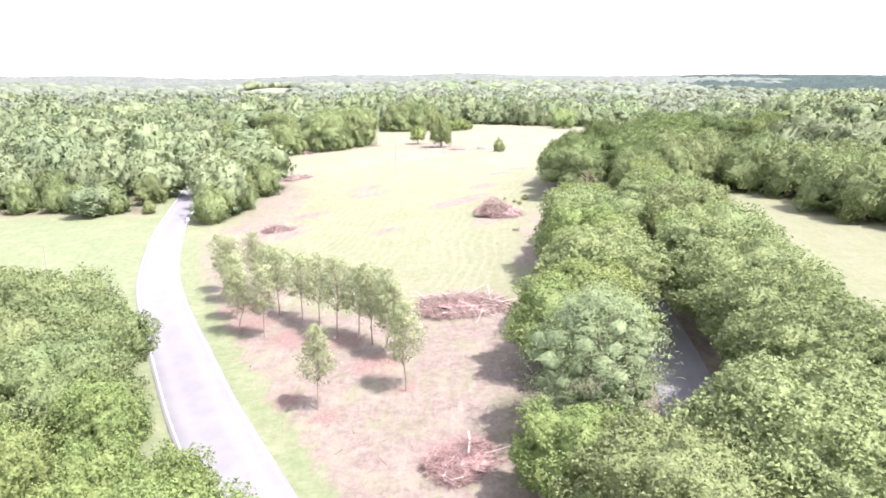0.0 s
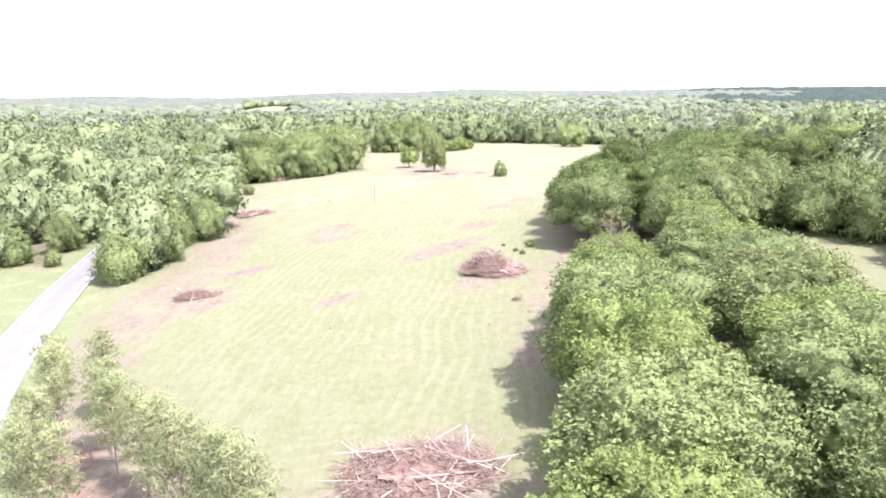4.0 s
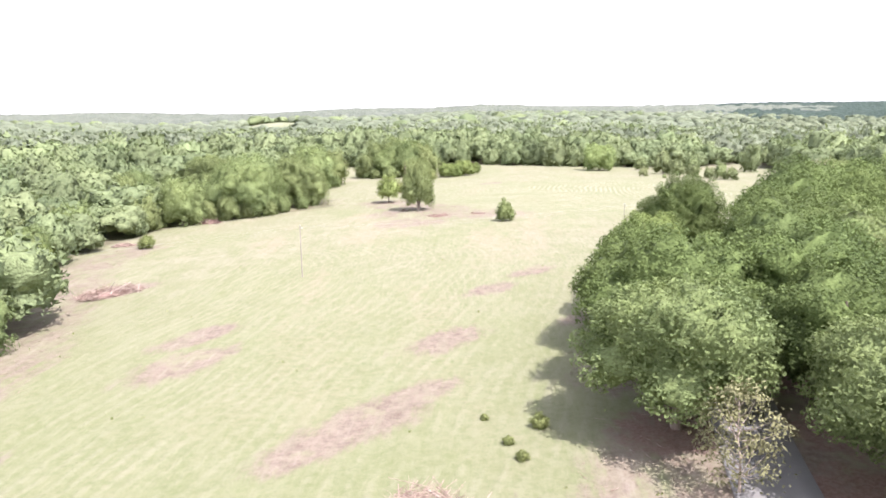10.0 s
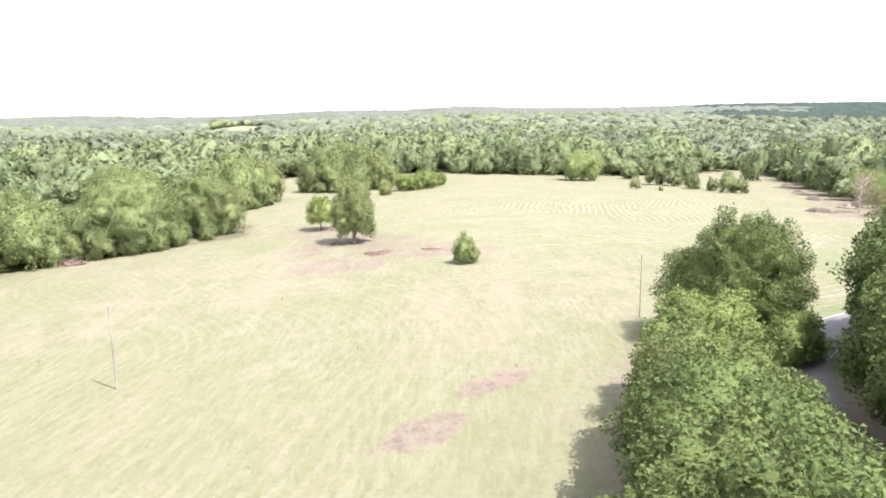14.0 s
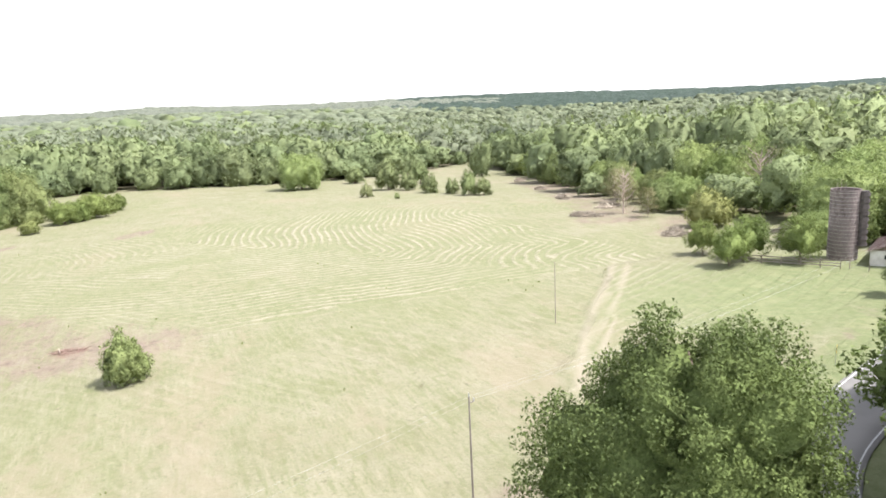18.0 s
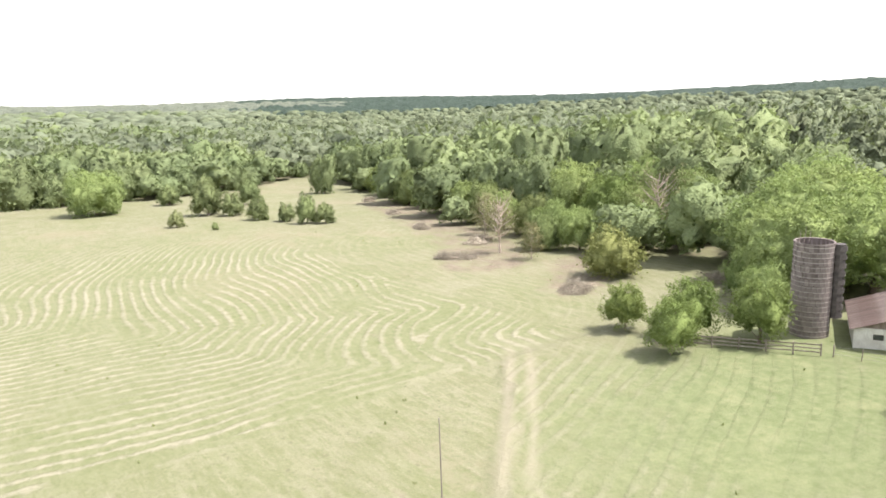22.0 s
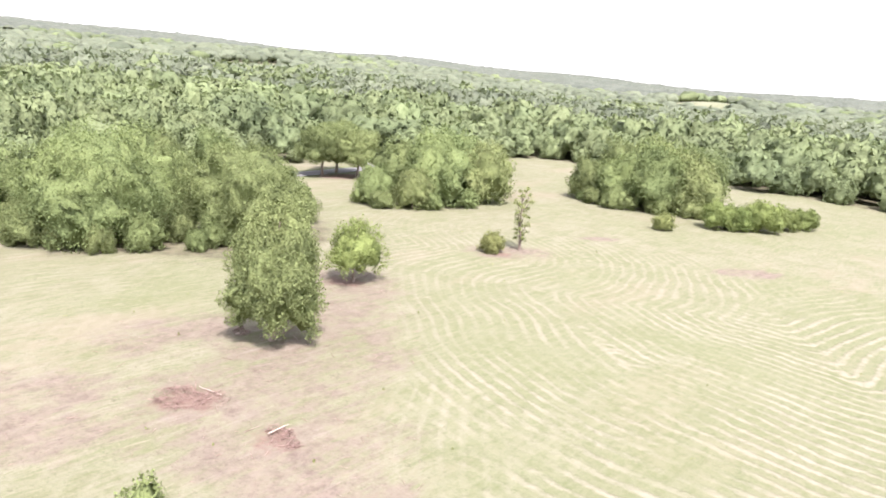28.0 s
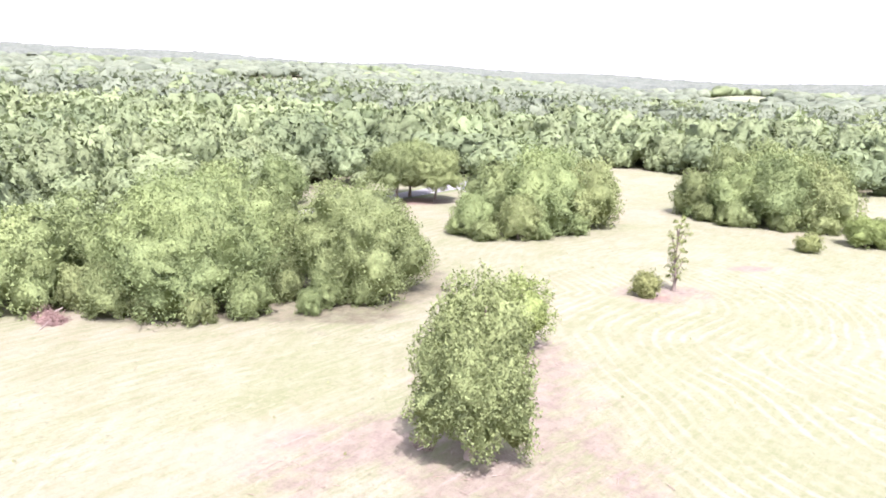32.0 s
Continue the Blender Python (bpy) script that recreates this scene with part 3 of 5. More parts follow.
            rows = side.outputs[0]
    rows = k.math("MULTIPLY", rows, k.math("MULTIPLY", k.math("MULTIPLY", k.math("POWER", k.attr("hay"), 1.3), 0.62), k.ramp(k.noise(p, 0.07, 4.0, 0.7), 0.3, 0.62)))
    c = k.mix(k.math("MULTIPLY", k.attr("hay"), 0.6), c, k.mix(k.ramp(fine, 0.35, 0.65), (0.132, 0.150, 0.070), (0.185, 0.190, 0.108)))
    c = k.mix(rows, c, (0.318, 0.288, 0.222))
    # pale wheel tracks across the rows
    off = k.math("ADD", k.attr("track_off"), k.math("MULTIPLY", k.math("SUBTRACT", mid, 0.5), 0.5))
    rut = k.math("ABSOLUTE", k.math("SUBTRACT", k.math("ABSOLUTE", off), 1.1))
    rut = k.math("MULTIPLY", k.ramp(k.math("ADD", rut, k.math("MULTIPLY", k.math("SUBTRACT", fine, 0.5), 1.6)), 1.1, 0.0), k.attr("track_on"))
    c = k.mix(k.math("MULTIPLY", rut, 0.6), c, (0.285, 0.252, 0.195))
    # green verges and lawn
    g = k.mix(k.ramp(fine, 0.3, 0.7), (0.122, 0.148, 0.068), (0.172, 0.188, 0.100))
    g = k.mix(k.math("MULTIPLY", k.ramp(mid, 0.5, 0.7), 0.5), g, (0.231, 0.231, 0.131))
    c = k.mix(k.ramp(k.math("ADD", k.attr("lawn"), k.math("MULTIPLY", k.math("SUBTRACT", mid, 0.5), 0.8)), 0.3, 0.7), c, g)
    c = k.mix(1.0, c, (0.935, 0.92, 0.92), "MULTIPLY")
    # cleared reddish earth with litter, dragged along the rows
    drag = k.noise(k.coords("Object", (0.55, 0.11, 1.0), radians(-38)), 1.0, 6.0, 0.75)
    e = k.mix(k.ramp(fine, 0.3, 0.72), (0.140, 0.104, 0.086), (0.245, 0.198, 0.158))
    e = k.mix(k.math("MULTIPLY", k.ramp(drag, 0.47, 0.62), 0.6), e, (0.215, 0.190, 0.138))
    e = k.mix(k.math("MULTIPLY", k.ramp(tiny, 0.5, 0.72), 0.7), e, (0.122, 0.080, 0.064))
    e = k.mix(k.math("MULTIPLY", k.ramp(mid, 0.5, 0.68), 0.7), e, (0.212, 0.206, 0.126))
    e = k.mix(k.math("MULTIPLY", k.ramp(streak, 0.52, 0.75), 0.4), e, (0.335, 0.292, 0.248))
    e = k.mix(1.0, e, (0.86, 0.85, 0.85), "MULTIPLY")
    edge = k.math("ADD", k.attr("earth"), k.math("MULTIPLY", k.math("SUBTRACT", k.noise(p, 0.16, 6.0, 0.75), 0.5), 1.6))
    edge = k.math("ADD", edge, k.math("MULTIPLY", k.math("SUBTRACT", drag, 0.5), 2.2))
    c = k.mix(k.math("MULTIPLY", k.ramp(edge, 0.3, 0.95), 0.9), c, e)
    # dark reddish litter, with pine crown shadows put in as patches too
    dark = k.math("ADD", k.attr("duff_shade"), k.math("MULTIPLY", k.math("SUBTRACT", k.noise(p, 0.6, 6.0, 0.75), 0.5), 2.0))
    c = k.mix(k.math("MULTIPLY", k.ramp(dark, 0.45, 1.05), 0.85), c, k.mix(k.ramp(tiny, 0.35, 0.65), (0.130, 0.078, 0.062), (0.205, 0.140, 0.112)))
    # leaf litter under the woods
    w = k.mix(k.ramp(fine, 0.3, 0.7), (0.072, 0.066, 0.042), (0.130, 0.112, 0.072))
    c = k.mix(k.ramp(k.math("ADD", k.attr("wooded"), k.math("MULTIPLY", k.math("SUBTRACT", mid, 0.5), 1.6)), 0.62, 1.25), c, w)
    k.bump(k.math("ADD", k.math("ADD", fine, k.math("MULTIPLY", tiny, 0.4)), k.math("MULTIPLY", rows, 1.2)), 0.6, 0.3)
    return k.finish(c, 0.95, spec=0.1)


ground_mesh.materials.append(ground_material())
ground = tagged(new("ground", ground_mesh), "rolling mown hay field with pale rows and reddish cleared earth", "field", kind="structure")


def far_meadow(poly):
    """Pale open meadow on a rise among the far woods."""
    px, py = [q[0] for q in poly], [q[1] for q in poly]
    xs, ys = np.meshgrid(np.arange(min(px), max(px), 8.0), np.arange(min(py), max(py), 8.0))
    n = xs.shape[1]
    i, j = np.meshgrid(np.arange(n - 1), np.arange(xs.shape[0] - 1))
    a = (j * n + i).ravel()
    f = np.stack([a, a + 1, a + n + 1, a + n], 1)
    x, y = xs.ravel(), ys.ravel()
    f = f[inside(x[f].mean(1), y[f].mean(1), poly)]
    me = mesh_from("meadow", np.stack([x, y, ground_z(x, y) + 0.6], 1), f, MEADOW_GRASS, smooth=True)
    return tagged(new("meadow", me), "pale open meadow among far woods", "meadow", kind="structure")


MEADOW_GRASS = plain("meadow_grass", (0.14, 0.148, 0.08), (0.2, 0.198, 0.12), 0.05, 0.95)
far_meadow(FAR_MEADOW)
far_meadow(FAR_MEADOW_2)


# ---- roads ----
def ribbon(name, line, half, lift, material, offset=0.0, step=2.0, dash=None):
    pts = rounded(line, step)
    d = np.gradient(pts, axis=0)
    d /= np.linalg.norm(d, axis=1)[:, None]
    side = np.stack([d[:, 1], -d[:, 0]], 1)
    cols = np.array([-1.0, -0.97, -0.5, 0.0, 0.5, 0.97, 1.0]) if half > 1 else np.array([-1.0, 1.0])
    vs, lane = [], []
    for c in cols:
        q = pts + side * (offset + half * c)
        z = ground_z(q[:, 0], q[:, 1]) + lift - (0.10 if abs(c) == 1 and half > 1 else 0.03 * abs(c))
        vs.append(np.column_stack([q, z]))
        lane.append(np.full(len(pts), c))
    n, m = len(pts), len(cols)
    i, j = np.meshgrid(np.arange(n - 1), np.arange(m - 1))
    a = (j * n + i).ravel()
    me = mesh_from(name, np.concatenate(vs), np.stack([a, a + 1, a + n + 1, a + n], 1)[:, ::-1], [material], smooth=half > 1)
    at = me.attributes.new("lane", "FLOAT", "POINT")
    at.data.foreach_set("value", np.concatenate(lane).astype("f"))
    return me


for line, half, what in ((WEST_ROAD, 3.75, "pale worn two-lane country road beside the field"), (EAST_ROAD, 3.1, "shaded country road with double yellow centre line")):
    road_ob = tagged(new("road", ribbon("road", line, half, 0.07, ASPHALT)), what, "road", kind="structure")
    marked = line if line is WEST_ROAD else [q for q in line if q[1] > 240]
    part("edge_line", ribbon("edge_line", marked, 0.06, 0.084, PAINT_WHITE, half - 0.4), PAINT_WHITE, road_ob)
    part("edge_line", ribbon("edge_line", marked, 0.06, 0.084, PAINT_WHITE, 0.4 - half), PAINT_WHITE, road_ob)
    part("centre_line", ribbon("centre_line", marked, 0.06, 0.088, PAINT_YELLOW, 0.13), PAINT_YELLOW, road_ob)
    part("centre_line", ribbon("centre_line", marked, 0.06, 0.088, PAINT_YELLOW, -0.13), PAINT_YELLOW, road_ob)


DRIVE_GRAVEL = plain("pale_drive_gravel", (0.25, 0.235, 0.22), (0.34, 0.32, 0.30), 0.8)
tagged(new("driveway", ribbon("driveway", [(-84, 446), (-98, 455), (-112, 459), (-127, 462)], 2.6, 0.15, DRIVE_GRAVEL)), "pale gravel drive beside a shady grove", "driveway", kind="structure")


# ---- trees ----
BALLS = {}


def ball(level):
    """Corners and triangles of a plain ball."""
    if level not in BALLS:
        bm = bmesh.new()
        bmesh.ops.create_icosphere(bm, subdivisions=level, radius=1)
        BALLS[level] = np.array([v.co[:] for v in bm.verts]), np.array([[v.index for v in f.verts] for f in bm.faces])
        bm.free()
    return BALLS[level]


def lobed(rng, n, sub, lobe=0.40, tops=0.93):
    """Spheres whose union is a crown of unit size: n lobes set round it, each with smaller clumps on its outside."""
    i = np.arange(n)
    up = np.clip(-0.62 + (0.62 + tops) * (i + 0.5) / n + rng.normal(0, 0.07, n), -0.8, 1)
    ang = i * 2.39996 + rng.normal(0, 0.25, n)
    flat = np.sqrt(1 - up**2)
    d = np.stack([np.cos(ang) * flat, np.sin(ang) * flat, up], 1)
    rad = lobe * rng.uniform(0.62, 1.2, n)
    cen = d * (rng.uniform(0.72, 1.1, n) - rad)[:, None]
    u = rng.normal(size=(n, sub, 3)) + 1.1 * d[:, None]
    u /= np.linalg.norm(u, axis=2)[:, :, None]
    small = rad[:, None] * rng.uniform(0.2, 0.38, (n, sub))
    tips = cen[:, None] + u * (rad[:, None] * rng.uniform(0.92, 1.16, (n, sub)) - small * 0.3)[:, :, None]
    return np.concatenate([np.zeros((1, 3)), cen, tips.reshape(-1, 3)]), np.concatenate([[0.5], rad, small.ravel()])


def reach(d, cen, rad):
    """How far the union of spheres goes along each direction from its middle, and which way it faces there."""
    b = d @ cen.T
    disc = rad**2 - (cen**2).sum(1) + b**2
    far = np.where(disc > 0, b + np.sqrt(np.maximum(disc, 0)), 0)
    own = far.argmax(1)
    r = far[np.arange(len(d)), own]
    n = d * r[:, None] - cen[own]
    return r, n / (np.linalg.norm(n, axis=1)[:, None] + 1e-9), own


def unit(v):
    return v / (np.linalg.norm(v, axis=1)[:, None] + 1e-9)


def dome(rng, n, sub, leaves, size, level, lobe=0.40, core=0.95, taper=0.0, under=0.8, tilt=0.8, sprig=0.02, skirt=0.0, rough=0.03, gaps=0.0, half=(1, 1, 1), ruffle=0.3, tall=1.0, crisp=0.75):
    """A crown: a closed lumpy body and leaf sprays all over it. half: its size; tall: how far it will be drawn out upwards later.
    Corners, triangles and normals; the body's part comes first."""
    half = np.asarray(half, float)
    drawn = np.array([1, 1, half[2] / half[0] * tall])
    cen, rad = lobed(rng, n, sub, lobe)
    cen = cen * drawn
    later = np.array([1, 1, tall])

    def shape(p):
        p = p / drawn
        k = (1 - taper * p[:, 2]) / np.sqrt(1 - skirt * np.clip(p[:, 2], -1, 0) ** 2)
        return np.column_stack([p[:, 0] * k, p[:, 1] * k, np.where(p[:, 2] < 0, p[:, 2] * under, p[:, 2])]) * half

    bv, bf = ball(level)
    bf = bf[bv[bf].mean(1)[:, 2] > -0.72] if level > 1 else bf
    d = unit(bv * drawn)
    r, nb, _ = reach(d, cen, rad)
    body = shape(d * (r * core * rng.normal(1, rough, len(bv)))[:, None])
    nb = unit(unit(nb + rng.normal(scale=ruffle, size=nb.shape)) * later)
    if not leaves:
        return body, bf, nb
    d = unit(rng.normal(size=(leaves * 3, 3)))
    d = unit(d[d[:, 2] > -0.74] * drawn)
    r, face, own = reach(d, cen, rad)
    keep = np.nonzero((own > n) | (rng.random(len(d)) > gaps))[0]
    keep = keep[np.arange(leaves) % len(keep)]
    d, r, face = d[keep], r[keep], face[keep]
    out = rng.uniform(core, 1.05, leaves) + sprig * rng.random(leaves) ** 5
    pos = shape(d * (r * out)[:, None])
    lean = unit(face + rng.normal(scale=tilt, size=(leaves, 3)))
    t = unit(np.cross(lean, rng.normal(size=(leaves, 3))))
    b = np.cross(lean, t)
    t, b = t / later, b / later
    s = size * rng.uniform(0.55, 1.35, (leaves, 1))
    q = np.stack([pos - t * s * 0.8, pos - b * s * 0.55 + t * s * rng.uniform(0.5, 1.1, (leaves, 1)), pos + b * s * 0.85 + t * s * 0.1], 1)
    nl = unit(unit((1.2 - crisp) * face + crisp * lean) * later)
    return (np.concatenate([body, q.reshape(-1, 3)]), np.concatenate([bf, np.arange(3 * leaves).reshape(-1, 3) + len(body)]),
            np.concatenate([nb, np.repeat(nl, 3, axis=0)]))


def leaves_on(rng, centers, radii, count, size, lean_up=0.35, flat=1.0, long=1.0, bunch=14, spread=0.34):
    """Leaf sprays in bunches over the outside of clumps: corners of triangles, three a spray."""
    bunches = max(2, round(count / bunch))
    c = np.repeat(np.asarray(centers, float), bunches, axis=0)
    r = np.repeat(np.asarray(radii, float), bunches)
    n = len(c)
    d = rng.normal(size=(n, 3))
    d /= np.linalg.norm(d, axis=1)[:, None]
    d[:, 2] = np.where(d[:, 2] < -0.45, -d[:, 2], d[:, 2])
    tip = c + d * (r * rng.uniform(0.66, 1.22, n))[:, None] * np.array([1, 1, flat])
    face = d + rng.normal(scale=0.3, size=(n, 3)) + np.array([0, 0, lean_up])
    tip, face, reach = np.repeat(tip, bunch, axis=0), np.repeat(face, bunch, axis=0), np.repeat(r, bunch)
    m = len(tip)
    off = rng.normal(size=(m, 3)) * (reach * spread)[:, None] * np.array([1, 1, 0.6])
    pos = tip + off - np.array([0, 0, 0.35]) * (np.linalg.norm(off[:, :2], axis=1) ** 1.2)[:, None]
    nrm = face + rng.normal(scale=0.45, size=(m, 3))
    nrm /= np.linalg.norm(nrm, axis=1)[:, None]
    t = np.cross(nrm, rng.normal(size=(m, 3)))
    t /= np.linalg.norm(t, axis=1)[:, None]
    b = np.cross(nrm, t)
    s = size * rng.uniform(0.6, 1.4, m)[:, None]
    q = np.stack([pos - t * s * 0.8 * long, pos - b * s * 0.5 * rng.uniform(0.6, 1.4, (m, 1)) + t * s * long, pos + b * s * 0.85 + t * s * 0.1], 1)
    return q.reshape(-1, 3), np.repeat(nrm, 3, axis=0), np.repeat(np.repeat(np.repeat(np.asarray(centers, float), bunches, axis=0), bunch, axis=0), 3, axis=0)


def round_normals(points, leaf, puff, middle, stretch, lobe=None):
    """Shading normals of foliage: leaf, clump and whole crown together, as light sees a mass of leaves."""
    a, b = points - puff, (points - middle) * stretch
    a /= np.linalg.norm(a, axis=1)[:, None] + 1e-6
    b /= np.linalg.norm(b, axis=1)[:, None] + 1e-6
    n = 0.36 * leaf + 0.5 * a + 0.42 * b + np.array([0, 0, 0.1])
    if lobe is not None:
        c = points - lobe
        n += 0.42 * c / (np.linalg.norm(c, axis=1)[:, None] + 1e-6)
    return n / (np.linalg.norm(n, axis=1)[:, None] + 1e-6)


def crown_mesh(name, rng, centers, radii, count, size, material, core=0.72, lean_up=0.35, flat=1.0, long=1.0, bunch=6, spread=0.34):
    """A loose crown: bunches of sprays round single branch ends, with light between them."""
    cen, rad = np.asarray(centers, float), np.asarray(radii, float)
    q, leaf, puff = leaves_on(rng, cen, rad, count, size, lean_up, flat, long, bunch, spread)
    mid, ext = cen.mean(0), np.ptp(cen, axis=0) + 1.0
    vs, fs, ns = [q], [np.arange(len(q)).reshape(-1, 3)], [round_normals(q, leaf, puff, mid, ext.max() / ext)]
    if core:
        bv, bf = ball(1)
        r = rad * core * 0.58
        v = (cen[:, None] + bv[None] * r[:, None, None] * rng.uniform(0.55, 1.15, (len(cen), len(bv), 1)) * np.array([1, 1, 0.88])).reshape(-1, 3)
        own = np.repeat(cen, len(bv), axis=0)
        vs.append(v), fs.append((bf[None] + (np.arange(len(cen)) * len(bv))[:, None, None]).reshape(-1, 3) + len(q))
        ns.append(round_normals(v, (v - own) / np.repeat(r, len(bv))[:, None], own, mid, ext.max() / ext))
    return mesh_from(name, np.concatenate(vs), np.concatenate(fs), material, normals=np.concatenate(ns))


def puffs(rng, n, height, width, low=0.25, shape="round", size=(0.085, 0.19)):
    """Centres and radii of leaf clumps that fill a crown with an uneven outline."""
    cs, rs = [], []
    lop = rng.uniform(-0.12, 0.12, 2)
    for i in range(n):
        s = (i + rng.uniform(0.2, 0.8)) / n
        zz = low + (1 - low) * s
        if shape == "round":
            rad = math.sqrt(max(0.03, 1 - (2 * (s - 0.42)) ** 2 * 0.75)) * (1 if s < 0.75 else 0.9)
        elif shape == "cone":
            rad = 1.05 * (1 - s) ** 0.75 + 0.1
        elif shape == "vase":
            rad = 0.45 + 0.6 * math.sin(min(1, s * 1.15) * math.pi * 0.75)
        elif shape == "spire":
            rad = 0.25 + 0.75 * math.sin(min(1, s * 1.5 + 0.35) * math.pi / 2) * (1 - s) ** 0.6
        elif shape == "egg":
            rad = 0.55 + 0.5 * math.sin(min(1.0, s + 0.25) * math.pi) - 0.35 * s**3
        else:
            rad = 0.65 + 0.35 * math.sin(s * math.pi)
        ang = i * 2.39996 + rng.uniform(-0.4, 0.4)
        out = rad * math.sqrt(rng.uniform(0.12, 0.78))
        r = width * rng.uniform(*size) * (0.8 if s > 0.85 else 1)
        if shape == "cone":
            r = width * (0.12 + 0.16 * (1 - s))
            out = rad * rng.uniform(0.2, 0.7)
        cs.append((width / 2 * (out * math.cos(ang) + lop[0] * s), width / 2 * (out * math.sin(ang) + lop[1] * s), height * zz - r * 0.75 * s))
        rs.append(r)
    return np.array(cs), np.array(rs)


def trunk_mesh(name, rng, height, girth, limbs, material, fork=0.3, spread=0.3, targets=None):
    """A tapered, slightly bent trunk with limbs that run to the clumps."""
    seg, p, r = [], np.zeros(3), girth
    steps = 5
    for s in range(steps):
        q = p + np.array([rng.normal(0, 0.02) * height, rng.normal(0, 0.02) * height, height / steps])
        seg.append((p, q + (0, 0, 0.05), r * (1.35 if s == 0 else 1), r * 0.8))
        p, r = q, r * 0.8
    spine = [g[0] for g in seg] + [p]
    if targets is not None:
        order = rng.permutation(len(targets))[:limbs]
        for i in order:
            c = targets[i]
            h = np.clip(c[2] / height - rng.uniform(0.15, 0.3), fork, 0.95) * steps
            k = int(min(h, steps - 1))
            a = spine[k] + (spine[k + 1] - spine[k]) * (h - k)
            m = (a + c) / 2 + np.array([0, 0, -0.03 * height])
            seg.append((a, m, girth * 0.4, girth * 0.26)), seg.append((m, c, girth * 0.26, girth * 0.08))
    v, f = rods(seg, 7)
    return mesh_from(name, v, f, material, smooth=True)


def make_tree(name, seed, height, width, leaf, bark, n, count, size, label, category="tree", low=0.2, shape="round", limbs=14, girth=None, core=0.72, flat=0.95, long=1.0, group="", bunch=6, spread=0.32):
    """A thin-crowned tree: n branch ends with so many leaf sprays each (count)."""
    rng = np.random.default_rng(seed)
    root = thing(name, (0, 0, -500), label, category, group)
    cs, rs = puffs(rng, n, height, width, low, shape)
    part("trunk", trunk_mesh("trunk", rng, height * 0.85, girth or height * 0.022, limbs, bark, low, targets=cs), bark, root)
    part("crown", crown_mesh("crown", rng, cs, rs, count, size, leaf, core, flat=flat, long=long, bunch=bunch, spread=spread), leaf, root)
    return root


def make_dome(name, seed, height, width, leaf, bark, lobes, sub, leaves, size, label, category="tree", low=0.2, lobe=0.40, taper=0.0, under=0.8, limbs=10, girth=None, level=3, tilt=0.8, sprig=0.02, skirt=0.0, core=0.87, gaps=0.7, group=""):
    """A full-crowned tree: a trunk with limbs into a lumpy crown, close-set with leaf sprays."""
    rng = np.random.default_rng(seed)
    root = thing(name, (0, 0, -500), label, category, group)
    tall = height * (1 - low) / (1 + 0.7 * under)
    half, mid = np.array([width / 2, width / 2, tall]), np.array([0, 0, height - tall])
    v, f, n = dome(rng, lobes, sub, leaves, size, level, lobe, core, taper, under, tilt, sprig, skirt, 0.04, gaps, half)
    ends = mid + rng.uniform(-0.55, 0.55, (24, 3)) * half
    part("trunk", trunk_mesh("trunk", rng, height * 0.8, girth or height * 0.022, limbs, bark, max(low, 0.1) * 0.8, targets=ends), bark, root)
    part("crown", mesh_from("crown", v + mid, f, leaf, normals=n), leaf, root)
    return root


PLACE_RNG = np.random.default_rng(5)
USED = set()


def stand(proto, x, y, scale=1.0, turn=None, label="", sink=0.15, wide=1.0):
    """A tree of this kind on the ground at x, y; the first call moves the built one, later calls copy it."""
    turn = PLACE_RNG.uniform(0, 360) if turn is None else turn
    s = Matrix.Diagonal((scale * wide, scale * wide, scale, 1))
    m = pose(x, y, gz(x, y) - sink, 0, 0, turn)
    if proto.name in USED:
        ob = copy_thing(proto, m)
    else:
        USED.add(proto.name)
        ob = proto
    ob.matrix_world = m @ s
    if label:
        ob["label"] = label
    return ob


# kinds of tree, each built once
OAKS = [make_dome("oak_tree", 10 + i, 15, 13 + i % 3, LEAF_OAK, BARK, 22, 24, 18000, 0.18, "full green oak at the edge of the field", low=0.25, lobe=0.40, level=4) for i in range(3)]
LIGHTS = [make_dome("sweetgum_tree", 20 + i, 14, 11, LEAF_LIGHT, BARK, 20, 24, 17000, 0.165, "bright green broadleaf tree beside the field", low=0.18, lobe=0.40, level=4) for i in range(2)]
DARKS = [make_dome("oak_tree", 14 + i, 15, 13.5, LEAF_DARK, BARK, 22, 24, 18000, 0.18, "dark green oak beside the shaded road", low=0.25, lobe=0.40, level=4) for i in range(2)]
FRESH = [make_dome("broadleaf_tree", 24 + i, 14, 12, LEAF_FRESH, BARK, 22, 20, 8000, 0.22, "fresh green broadleaf tree on the east side of the field", low=0.02, lobe=0.38, under=0.95, skirt=0.5, limbs=6) for i in range(2)]
EDGES = [make_dome("broadleaf_tree", 30 + i, 14, 13, LEAF_OAK, BARK, 20, 20, 6000, 0.26, "dark green broadleaf tree, leafy down to the ground", low=-0.03, limbs=5, lobe=0.42, under=0.95, skirt=0.4) for i in range(3)]
EDGES += [make_dome("broadleaf_tree", 36, 13, 12, LEAF_LIGHT, BARK, 20, 20, 6000, 0.26, "light green broadleaf tree at the wood's edge", low=0.0, limbs=5, lobe=0.42, under=0.95, skirt=0.4)]
FAR_EDGES = [make_dome("broadleaf_tree", 33 + i, 14, 14, LEAF_WOOD if i < 2 else LEAF_LIGHT, BARK, 20, 9, 2200, 0.4, "green broadleaf tree on the far edge of the field", low=-0.06, limbs=4, under=0.95, skirt=0.4) for i in range(3)]
